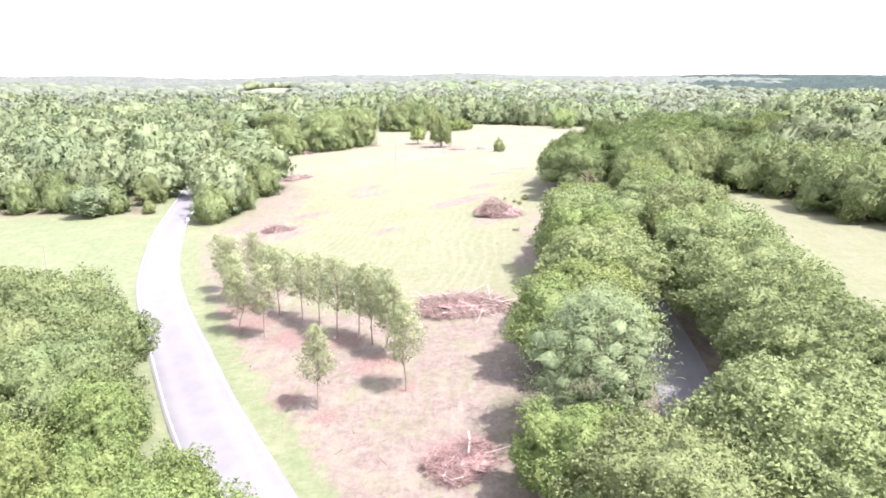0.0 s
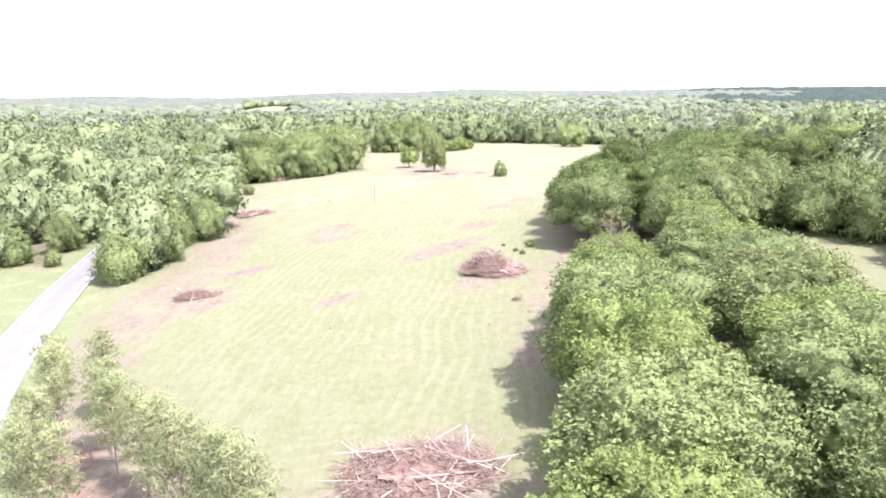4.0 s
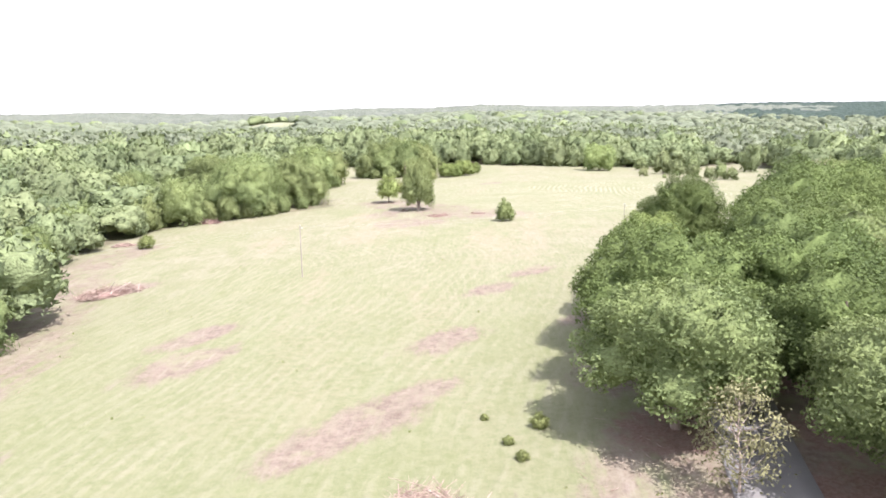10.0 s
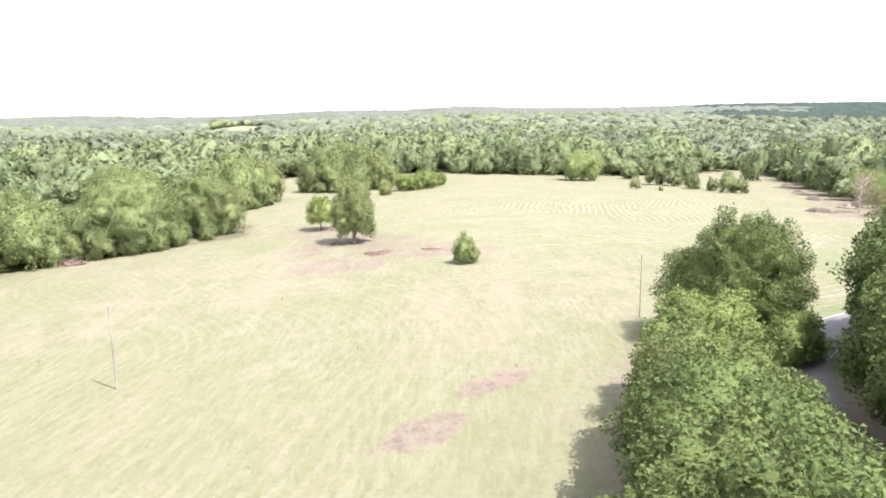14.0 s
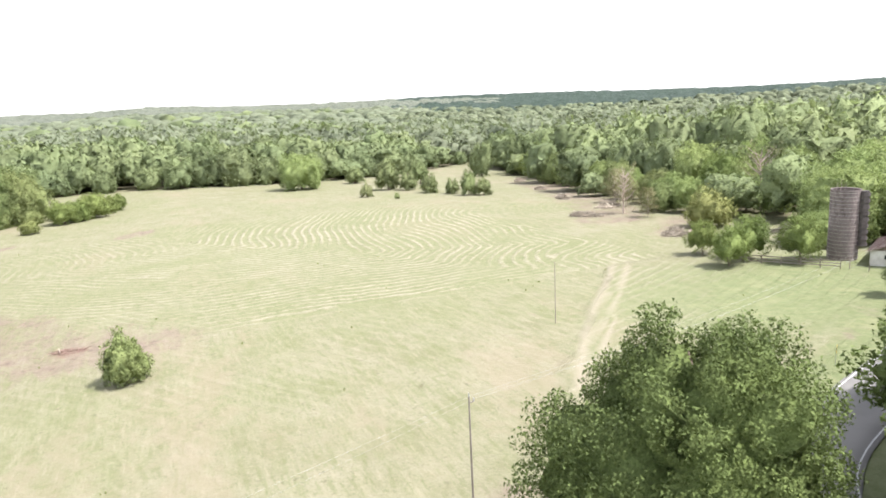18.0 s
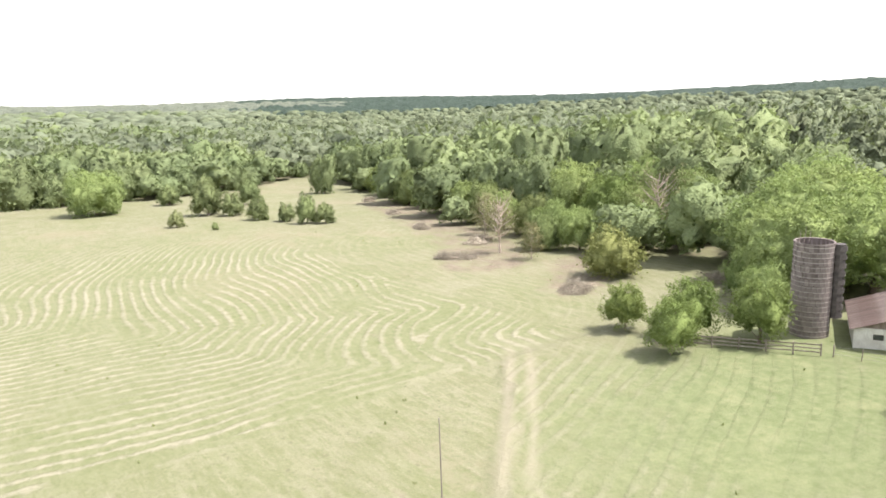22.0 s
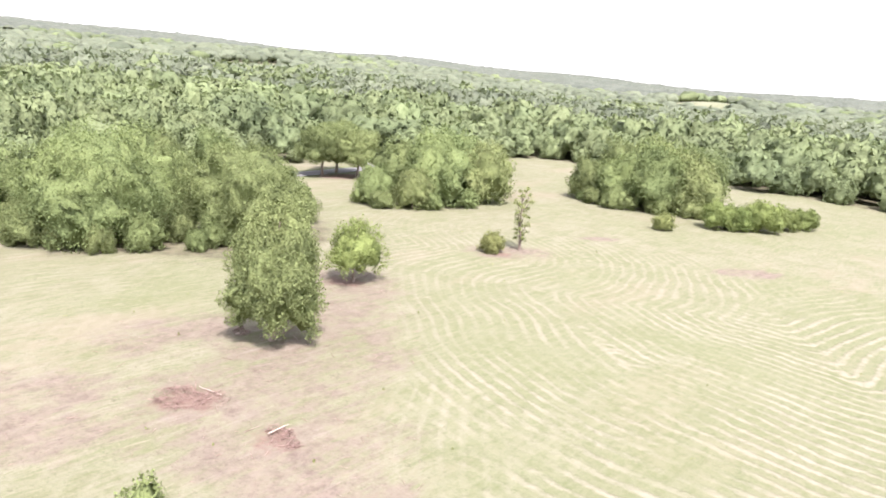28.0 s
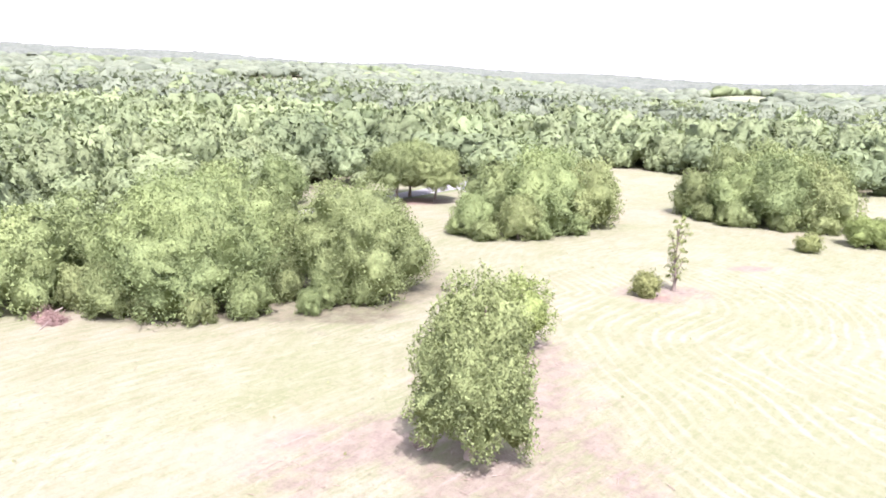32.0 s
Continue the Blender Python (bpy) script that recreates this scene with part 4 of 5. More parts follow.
PINES = [make_tree("young_pine", 40 + i, 11, 5.2, LEAF_PINE, BARK_PINE, 34, 90, 0.07, "slender young pine with a thin grey-green crown", "pine", low=0.4, shape="spire", limbs=34, girth=0.1, core=0.0, long=4.2, bunch=15, spread=0.5) for i in range(3)]
CEDARS = [make_dome("cedar_tree", 50 + i, 7, 5.8, LEAF_CEDAR, BARK, 22, 12, 4200, 0.15, "dense dark cedar standing in the field", "cedar", low=-0.04, taper=0.12, lobe=0.34, limbs=3, skirt=0.7, under=0.9) for i in range(2)]
SHRUBS = [make_dome("shrub", 60 + i, 3.6, 4.4, LEAF_BUSH, BARK, 16, 10, 2600, 0.13, "rounded yellow-green shrub", "shrub", low=0.02, limbs=6, girth=0.07, tilt=0.7, sprig=0.25) for i in range(2)]
THIN = make_tree("slender_tree", 70, 12, 3.6, LEAF_BUSH, BARK, 30, 84, 0.14, "slender sparse tree on the open field", low=0.15, shape="column", limbs=18, core=0.4)
SPARSE = make_tree("sapling", 72, 8, 6, LEAF_PALE, BARE_WOOD, 28, 90, 0.13, "half-bare pale sapling with thin grey twigs", low=0.2, limbs=28, girth=0.1, core=0.0, bunch=7, spread=0.5)
BARE = make_tree("dead_tree", 74, 11, 7, LEAF_PALE, BARE_WOOD, 40, 20, 0.14, "nearly leafless pale tree on cleared ground", low=0.3, shape="vase", limbs=40, girth=0.2, core=0.0, bunch=5, spread=0.5)
SMALL = make_dome("small_tree", 76, 7, 6, LEAF_LIGHT, BARK, 18, 12, 6500, 0.12, "bright green small tree near the barn", low=0.1, limbs=12, girth=0.12, tilt=0.9, sprig=0.2, core=0.78, gaps=0.9)
LONE = make_dome("oak_tree", 78, 17, 12, LEAF_OAK, BARK, 34, 20, 20000, 0.17, "tall lone oak in the middle of the field", low=0.07, limbs=16, girth=0.38, lobe=0.34, taper=0.2, tilt=0.8, sprig=0.05, level=4, core=0.86, gaps=0.6)

# south-west of the west road
for x, y, h in ((-39, 73, 13), (-46, 80, 13.5), (-30.5, 57, 11), (-26, 47, 10), (-21.5, 38.5, 9), (-36, 62, 12), (-45, 67, 13), (-33, 47, 11), (-52, 75, 13), (-40, 52, 12), (-56, 87, 13), (-48, 58, 13), (-62, 80, 14), (-60, 68, 14), (-28, 37, 10), (-18.5, 42, 11.5), (-15.5, 36.5, 12), (-12.5, 31, 13)):
    stand(LIGHTS[int(x) % 2] if y < 60 else OAKS[int(y) % 3], x, y, h / 14.5, wide=1.12)
# between the field and the east road, then east of that road
for x, y, h, k in ((10, 49, 9.5, 1), (15.2, 42.5, 10.5, 0), (13, 74, 12, 1), (17, 77, 13, 1), (20, 86, 14, 0), (22, 95, 13, 1), (22, 104, 14, 1), (24, 113, 14, 0), (24, 122, 14, 1), (26, 131, 12, 0), (27, 136, 11, 1),
                   (33, 178, 14, 0), (36, 190, 15, 2), (35, 201, 13, 2), (38, 212, 12, 2), (40, 221, 11, 2), (43, 231.5, 12.5, 1)):
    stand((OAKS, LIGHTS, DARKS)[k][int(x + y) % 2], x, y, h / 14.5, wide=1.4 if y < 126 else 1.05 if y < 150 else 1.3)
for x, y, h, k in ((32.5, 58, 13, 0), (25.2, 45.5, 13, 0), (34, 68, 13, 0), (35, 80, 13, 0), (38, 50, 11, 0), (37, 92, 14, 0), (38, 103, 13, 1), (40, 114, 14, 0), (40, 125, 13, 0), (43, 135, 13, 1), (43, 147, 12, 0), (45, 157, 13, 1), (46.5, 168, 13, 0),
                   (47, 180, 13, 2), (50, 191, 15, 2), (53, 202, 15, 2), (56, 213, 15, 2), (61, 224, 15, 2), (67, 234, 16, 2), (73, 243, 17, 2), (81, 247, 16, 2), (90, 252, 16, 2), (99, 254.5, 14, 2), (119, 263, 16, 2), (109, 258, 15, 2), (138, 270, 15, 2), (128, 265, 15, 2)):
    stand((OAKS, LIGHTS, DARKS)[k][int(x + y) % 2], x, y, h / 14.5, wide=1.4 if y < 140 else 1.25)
stand(LIGHTS[0], 29.8, 146, 9.8 / 14.5, wide=1.4, label="round bright green tree on pale earth by the road")
stand(SPARSE, 34.5, 167, 1.12, label="thin half-bare sapling with pale twigs beside the road")
stand(SPARSE, 45, 160, 1.1, label="thin half-bare sapling with pale twigs beside the road")
# woods east of the small field
for x, y, h in ((62, 186, 13), (70, 190, 14), (78, 181, 14), (85, 171, 14), (88, 160, 13), (84, 150, 14), (85, 140, 13), (92, 131, 14), (97, 122, 14), (106, 115, 14), (116, 109, 13), (92, 148, 15), (98, 140, 15), (74, 198, 15), (64, 198, 14), (84, 186, 15), (94, 168, 15),
                (128, 104, 14), (112, 124, 15), (102, 134, 15), (66, 210, 15), (78, 208, 15)):
    stand(EDGES[int(x + y) % 3], x, y, h / 14, wide=1.15)
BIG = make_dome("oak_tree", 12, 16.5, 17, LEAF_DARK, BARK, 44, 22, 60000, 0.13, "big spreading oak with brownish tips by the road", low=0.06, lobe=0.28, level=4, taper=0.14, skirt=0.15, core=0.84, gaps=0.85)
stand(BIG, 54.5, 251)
SUMAC = make_dome("sumac_bush", 63, 5.0, 6.4, LEAF_LIGHT, BARK, 14, 12, 3600, 0.15, "bright green spreading bush beneath the big oak", "bush", low=0.0, limbs=8, girth=0.08, tilt=0.7, sprig=0.15)
stand(SUMAC, 52, 247.5)
stand(SUMAC, 47.5, 250.5, 0.6)
stand(SUMAC, 57, 243.5, 1.3, label="bright green bush between the oaks and the road")
SNAG = make_tree("dead_snag", 75, 5.5, 4.4, LEAF_PALE, BARE_WOOD, 30, 2, 0.05, "leafless bleached snag among roadside bushes", "snag", low=0.25, shape="vase", limbs=30, girth=0.09, core=0.0, bunch=2, spread=0.3)
stand(SNAG, 49.3, 249)
# lone trees on the field
stand(LONE, -1, 331, wide=0.9)
stand(SMALL, -12.5, 354, 1.45, label="light green small tree beside the lone oak")
ROUND = make_dome("evergreen_bush", 58, 6.2, 5.2, LEAF_OAK, BARK, 24, 12, 5000, 0.12, "rounded dense green bush", "bush", low=-0.02, taper=0.06, limbs=4, girth=0.1, lobe=0.34, skirt=0.4)
stand(ROUND, 24, 303, label="rounded dark bush alone on the mown field")
stand(THIN, -10, 393, 1.0)
stand(SHRUBS[0], -12, 387, 1.15, label="pale round shrub at the foot of a slender tree")
stand(SHRUBS[1], -3, 442, 1.15, label="small yellow-green bush near the hedge island")
for x, y, k in ((21, 179, 0.4), (18, 176, 0.24), (19, 173, 0.28), (16, 181, 0.2)):
    stand(SHRUBS[1], x, y, k, label="low green weed bush on the mown field")
# grove with bare trunks beside the house drive
for x, y, h in ((-100, 424, 16), (-93, 431, 15), (-104, 433, 17)):
    stand(OAKS[1], x, y, h / 15, wide=1.1, label="shade tree with bare trunk beside the drive")
# tall pale pine at the south end of the tree strip
GREY_PINE = make_tree("pine_tree", 95, 16, 11, LEAF_GREY_PINE, BARK_PINE, 90, 260, 0.065, "tall pale pine with feathery needle tufts", "pine", low=0.14, limbs=40, girth=0.22, core=0.95, long=3.0, bunch=10, spread=0.4)
stand(GREY_PINE, 14, 59, 15 / 16, wide=1.25)
# young pines
for x, y, h in ((-4, 71, 10.5), (-13, 68, 9.5), (-7, 82, 11), (-9, 85, 11), (-6, 80, 10), (-11, 87, 10.5), (-14, 88, 11.5), (-17, 92, 11), (-24, 90, 10.5), (-28, 92, 10), (-24, 99, 10.5), (-30, 98, 10),
                (-20, 96, 10), (-27, 104, 10), (-33, 106, 11), (-36, 112, 10), (-31, 112, 10)):
    stand(PINES[int(x) % 3], x, y, h / 11)
# west edge of the field
for x, y, h in ((-57, 172, 11), (-55, 186, 11), (-58, 198, 12), (-53, 208, 11), (-60, 214, 12), (-64, 228, 11), (-68, 240, 10), (-72, 250, 11), (-79, 262, 11), (-84, 276, 12), (-86, 292, 12),
                (-78, 312, 12), (-70, 322, 15), (-74, 332, 15), (-64, 327, 7), (-47, 334, 5), (-53, 331, 6), (-45, 340, 7), (-58, 328, 8), (-41, 350, 6), (-49, 347, 9), (-38, 354, 5), (-50, 374, 9), (-62, 360, 10), (-72, 344, 12), (-40, 346, 4)):
    stand(EDGES[int(x + 2 * y) % 3], x, y, h / 14)
SPREAD = make_dome("oak_tree", 90, 20, 25, LEAF_OAK, BARK, 38, 20, 20000, 0.23, "huge spreading oak at the west edge of the field", low=0.02, lobe=0.33, under=0.9, level=4, skirt=0.3)
stand(SPREAD, -56.5, 339)
stand(SPREAD, -44, 358, 0.85, turn=140)
stand(SHRUBS[0], -64, 285, 1.0, label="yellowish shrub on cleared ground at the wood's edge")
stand(EDGES[3], -75, 258, 0.62)
# clump of trees west of the open gap, and the hedge island
for x, y, h in ((-58, 403, 10), (-49, 407, 10), (-51, 417, 19), (-60, 414, 16), (-47, 430, 17), (-57, 432, 18), (-54, 444, 14)):
    stand(EDGES[int(x + y) % 3], x, y, h / 14)
for x, y, h in ((-36, 467, 13), (-26, 466, 16), (-17, 468, 19), (-22, 479, 21), (-9, 473, 18), (-31, 480, 19), (-39, 470, 7), (-12, 484, 19), (-24, 459, 7)):
    stand(EDGES[int(x + y) % 3], x, y, h / 14)
for x, y, h in ((-31, 461, 5), (4, 459, 8), (11, 468, 9), (17, 486, 6.5), (14, 478, 7), (7, 463, 7)):
    stand(EDGES[3 if x > 0 else 1], x, y, h / 14, wide=1.35)
for x, y, h in ((-53, 401, 4.5), (-46, 410, 4.5), (-44, 420, 5), (-61, 402, 4), (-22, 461, 5), (-14, 464, 5.5), (-29, 463, 4.5), (-6, 468, 5), (-35, 464, 4)):
    stand(EDGES[int(x) % 3], x, y, h / 14, wide=1.5, label="low leafy bush at the foot of taller trees")
# north edge: round trees and cedars
for x, y, h in ((85, 509, 17), (66, 556, 20), (54, 562, 19), (42, 560, 16), (28, 566, 12), (10, 566, 11), (-8, 566, 11), (80, 552, 15), (100, 552, 14), (-30, 566, 12), (-55, 562, 13), (-88, 560, 9), (-104, 560, 12), (-122, 545, 13)):
    stand(FRESH[0] if x == 85 else FAR_EDGES[int(x) % 2], x, y, h / 14, wide=1.3 if x == 85 else 1.15, sink=1.6 if x == 85 else 0.15)
for x, y, h, w in ((111, 522, 8, 1.4), (111, 476, 13, 1.0), (116, 468, 8, 1.1), (133, 500, 9.5, 1.0), (118, 451, 7, 1.2), (122, 441, 5.6, 1.2), (124, 432, 8.8, 0.8), (127.5, 428, 6, 1.1), (96, 454, 5, 1.1), (102, 440, 2.3, 1.0)):
    stand(CEDARS[int(x) % 2], x, y, h / 7, wide=w)
for x, y, h in ((172, 522, 18), (192, 525, 21), (199, 520, 19), (188, 505, 12), (198, 605, 9), (150, 566, 13), (126, 556, 13)):
    stand(FAR_EDGES[int(x) % 3], x, y, h / 14, wide=0.62 if h > 15 else 1.0)
# cleared strip on the east edge
stand(BARE, 132, 361, 1.15), stand(SPARSE, 144, 381, 1.2), stand(SPARSE, 132, 352, 0.9), stand(SPARSE, 141, 372, 1.1), stand(BARE, 150, 388, 0.8)
stand(SHRUBS[1], 132, 333, 2.15, label="large yellow-green shrub by the brush heap")
for x, y, h in ((112, 313, 6.5), (109, 304, 7), (115, 306, 8)):
    stand(SMALL, x, y, h / 7)
stand(SMALL, 119, 300, 1.15, label="bright green tree leaning over the yard fence")
CLIPPED = make_dome("small_tree", 97, 6.4, 4.4, LEAF_CEDAR, BARK, 20, 12, 4200, 0.1, "small dense round tree on a bare trunk by the road", low=0.24, limbs=6, girth=0.1, lobe=0.34)
stand(CLIPPED, 113, 280)
for x, y, h in ((140, 358, 8), (144, 352, 9), (147, 362, 10), (150, 372, 10), (152, 384, 10), (156, 396, 11), (158, 408, 11), (162, 422, 12), (165, 436, 12), (168, 450, 12), (174, 464, 12), (178, 478, 12), (184, 492, 13),
                (154, 345, 9), (162, 352, 12), (156, 338, 8), (165, 340, 12), (172, 348, 15), (158, 326, 8), (168, 328, 11), (163, 362, 15), (176, 362, 17), (168, 376, 16)):
    stand((EDGES[int(x) % 4], *FRESH)[int(x + y) % 3], x, y, h / 14)
for x, y in ((-860, 890), (-880, 930), (-840, 930), (-900, 960), (-820, 880), (-870, 975)):
    stand(FAR_EDGES[0], x, y, 0.8, label="shade tree dotted on a far meadow")
# behind the barn
stand(BARE, 158, 345, 1.5, label="bare grey crown of a dying tree in the wood")
for x, y, h, k in ((147, 301, 16, 1), (154, 307, 18, 1), (137, 307, 14, 1), (160, 313, 18, 1), (147, 314, 17, 0), (168, 320, 18, 0), (130, 306, 7, 1), (136, 312, 7, 0)):
    stand(FRESH[int(x + y) % 2], x, y, h / 14, wide=1.15, label="big light green tree leaning over the old barn" if x == 147 else "")
# west lawn
for x, y, h in ((-104, 200, 9), (-112, 204, 10), (-98, 204, 9), (-124, 206, 10), (-134, 204, 9), (-90, 194, 7), (-80, 190, 4), (-120, 216, 12), (-140, 210, 11), (-86, 206, 10)):
    stand(EDGES[int(x) % 4], x, y, h / 14)
# trees round the houses on the west side
for x, y, h in ((-92, 318, 12), (-84, 352, 12), (-76, 366, 13), (-70, 384, 11), (-118, 400, 14), (-116, 380, 14), (-92, 356, 10)):
    stand(EDGES[int(x) % 3], x, y, h / 14)

for kind in OAKS + LIGHTS + DARKS + FRESH + EDGES + FAR_EDGES + PINES + CEDARS + SHRUBS + [THIN, SPARSE, BARE, SMALL, LONE]:
    if kind.name not in USED:
        for o in (*kind.children_recursive, kind):
            bpy.data.objects.remove(o)


# ---- far woods: canopies as one stuff each ----
def canopy(name, xs, ys, heights, widths, lobes, sub, leaves, level, size, material, label, seed, low=0.1, taper=0.0):
    """Many crowns in one mesh, each one of six lumpy domes, turned and sized anew."""
    rng = np.random.default_rng(seed)
    n, kinds = len(xs), 6
    tall = heights * (1 - low) / 1.62
    drawn = float(np.mean(tall / (widths / 2)))
    protos = [dome(rng, lobes, sub, leaves, size, level, 0.40, 0.91, taper, 0.9, skirt=0.5, rough=0.05 if leaves else 0.03, gaps=0.4, ruffle=0.18 if leaves else 0.1, tall=drawn, crisp=0.15) for _ in range(kinds)]
    pv, pn, pf = np.stack([q[0] for q in protos]), np.stack([q[2] for q in protos]), protos[0][1]
    count = pv.shape[1]
    pick, ang = rng.integers(0, kinds, n), rng.uniform(0, 6.283, n)
    c, s = np.cos(ang)[:, None], np.sin(ang)[:, None]
    mid = np.stack([xs, ys, ground_z(xs, ys) + heights - tall], 1)
    half = np.stack([widths / 2, widths / 2 * rng.uniform(0.85, 1.15, n), tall], 1)

    def turned(v):
        v = v[pick]
        return np.stack([v[:, :, 0] * c - v[:, :, 1] * s, v[:, :, 0] * s + v[:, :, 1] * c, v[:, :, 2]], 2)

    v = (turned(pv) * half[:, None] + mid[:, None]).reshape(-1, 3)
    nn = (turned(pn) / half[:, None]).reshape(-1, 3)
    nn /= np.linalg.norm(nn, axis=1)[:, None]
    f = (pf[None] + (np.arange(n) * count)[:, None, None]).reshape(-1, 3)
    me = mesh_from(name, v, f, material, normals=nn)
    at = me.attributes.new("tone", "FLOAT", "POINT")
    at.data.foreach_set("value", np.repeat(rng.uniform(0, 1, n), count).astype("f"))
    return tagged(new(name, me), label, "woods", kind="stuff")


FLIGHT = [(0, 0), (10, 80), (20, 165), (32, 228), (60, 272), (52, 287), (30, 290)]
WOODS = np.random.default_rng(77)


def scatter(r0, r1, step, back=60.0):
    """Jittered points of a ring round the field's middle, in front of the flight."""
    xs = np.arange(-r1, r1, step)
    px, py = np.meshgrid(xs, xs)
    px = px.ravel() + WOODS.uniform(-0.42, 0.42, px.size) * step
    py = py.ravel() + WOODS.uniform(-0.42, 0.42, py.size) * step + 250
    r = np.hypot(px, py - 250)
    az = np.degrees(np.arctan2(px, py - 40))
    ok = (r < 330) & (away(px, py, FLIGHT)[0] < 66)
    ok = ~ok & (r >= r0) & (r < r1) & (py > 30) & (np.abs(az) < 82) & ~is_open(px, py)
    return px[ok], py[ok]


SOLO = np.array([o.matrix_world.translation[:2] for o in scene.objects if o.type == "EMPTY"])


def in_pines_or_clouded(x, y):
    """The pine wood beyond the barn, and the north-east ridge darkened for cloud shadow."""
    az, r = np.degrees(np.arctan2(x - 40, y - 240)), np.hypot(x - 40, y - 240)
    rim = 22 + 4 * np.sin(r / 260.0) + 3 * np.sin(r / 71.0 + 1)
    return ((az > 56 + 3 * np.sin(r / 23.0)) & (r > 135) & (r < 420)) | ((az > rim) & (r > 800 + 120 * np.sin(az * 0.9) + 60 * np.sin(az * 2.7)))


def fill(name, r0, r1, step, lobes, sub, leaves, level, size, h, w, seed, main=LEAF_FAR_HAZED):
    px, py = scatter(r0, r1, step)
    gap = np.min(np.hypot(px[:, None] - SOLO[None, :, 0], py[:, None] - SOLO[None, :, 1]), axis=1) if r0 < 300 else np.full(px.shape, 99.0)
    keep = (gap > 6.5) & (np.hypot(px + 49, py - 349) > 27)
    px, py = px[keep], py[keep]
    # pine also takes in the ridge, whose dark tone stands for cloud shadow
    pine = in_pines_or_clouded(px, py)
    tone = np.sin(px * 0.013 + 1.7 * np.sin(py * 0.011)) + WOODS.normal(0, 0.7, len(px))
    big = WOODS.lognormal(0, 0.2, len(px))
    big = big if r0 < 500 else big**0.5
    hs, ws = h * np.clip(big * WOODS.uniform(0.85, 1.1, len(px)), 0.55, 1.45), w * np.clip(big * WOODS.uniform(0.8, 1.2, len(px)), 0.6, 1.6)
    hs = hs * (1 + 0.12 * ((px > 140) & (py > 315) & (py < 520) & (px < 330)))
    edge = np.zeros(len(px), bool)
    if r0 < 300:
        for dx, dy in ((9, 0), (-9, 0), (0, 9), (0, -9)):
            edge |= is_open(px + dx, py + dy)
        hs = np.where(edge, hs * 0.75, hs)
        bx, by = [px], [py]
        for dx, dy in ((1, 0), (-1, 0), (0, 1), (0, -1)):
            for reach in (3.5, 6.5):
                qx, qy = px + dx * reach + WOODS.uniform(-2, 2, len(px)), py + dy * reach + WOODS.uniform(-2, 2, len(px))
                fit = is_open(px + dx * 9, py + dy * 9) & ~is_open(qx, qy) & (away(qx, qy, EAST_ROAD)[0] > 9)
                bx.append(qx[fit]), by.append(qy[fit])
        extra = sum(len(q) for q in bx) - len(px)
        px, py = np.concatenate(bx), np.concatenate(by)
        pine, tone = np.concatenate([pine, np.zeros(extra, bool)]), np.concatenate([tone, WOODS.normal(0, 0.8, extra)])
        hs, ws = np.concatenate([hs, WOODS.uniform(3.5, 7.5, extra)]), np.concatenate([ws, WOODS.uniform(5, 8, extra)])
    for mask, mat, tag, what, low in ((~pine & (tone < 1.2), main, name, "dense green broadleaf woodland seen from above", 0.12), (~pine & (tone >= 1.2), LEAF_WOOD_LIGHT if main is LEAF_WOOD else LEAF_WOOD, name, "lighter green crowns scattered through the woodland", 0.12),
                                      (pine, LEAF_PINE_OR_CLOUDED, name, "dark pine wood, and ridge woods coloured dark for cloud shadow", 0.25)):
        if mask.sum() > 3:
            canopy(tag, px[mask], py[mask], hs[mask], np.where(pine[mask], ws[mask] * 0.72, ws[mask]), lobes, sub, leaves, level, size, mat, what, seed, low, 0.35 if tag and mat is LEAF_PINE_OR_CLOUDED else 0.0)
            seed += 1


fill("woodland", 0, 250, 10.0, 20, 12, 800, 3, 0.085, 16.5, 15, 100, LEAF_WOOD)
fill("woodland", 250, 400, 10.0, 18, 10, 280, 3, 0.13, 17, 15.5, 106, LEAF_WOOD)
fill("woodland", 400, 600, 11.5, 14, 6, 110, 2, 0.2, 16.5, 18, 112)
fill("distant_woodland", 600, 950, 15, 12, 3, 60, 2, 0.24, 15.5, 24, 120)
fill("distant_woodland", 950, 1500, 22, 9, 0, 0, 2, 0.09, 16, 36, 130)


def far_canopy():
    """The tops of the woods on the hills beyond: a lumpy sheet over the land, open at the meadows."""
    az, r = np.radians(np.linspace(-80, 80, 600)), np.concatenate([np.linspace(1430, 1500, 5), np.geomspace(1512, 4250, 96)])
    A, R = np.meshgrid(az, r)
    A, R = A + np.random.default_rng(3).uniform(-0.4, 0.4, A.shape) * (az[1] - az[0]), R + np.random.default_rng(4).uniform(-3, 3, R.shape)
    x, y = (R * np.sin(A)).ravel(), (R * np.cos(A) + 250).ravel()
    lump = np.random.default_rng(6).uniform(-1, 1, x.shape) * 5.0 + 3.0 * np.sin(x / 23 + np.sin(y / 31)) * np.sin(y / 19 + np.sin(x / 37))
    z = ground_z(x, y) + 9.5 + lump
    shut = is_open(x, y)
    z = np.where(shut, ground_z(x, y) + 3, z)
    n = len(az)
    i, j = np.meshgrid(np.arange(n - 1), np.arange(len(r) - 1))
    a = (j * n + i).ravel()
    f = np.stack([a, a + 1, a + n + 1, a + n], 1)
    ax, ay = x[f].mean(1), y[f].mean(1)
    f = f[~is_open(ax, ay)]
    ax, ay = x[f].mean(1), y[f].mean(1)
    # pine: here the ridge, dark in its colour for cloud shadow
    pine = in_pines_or_clouded(ax, ay)
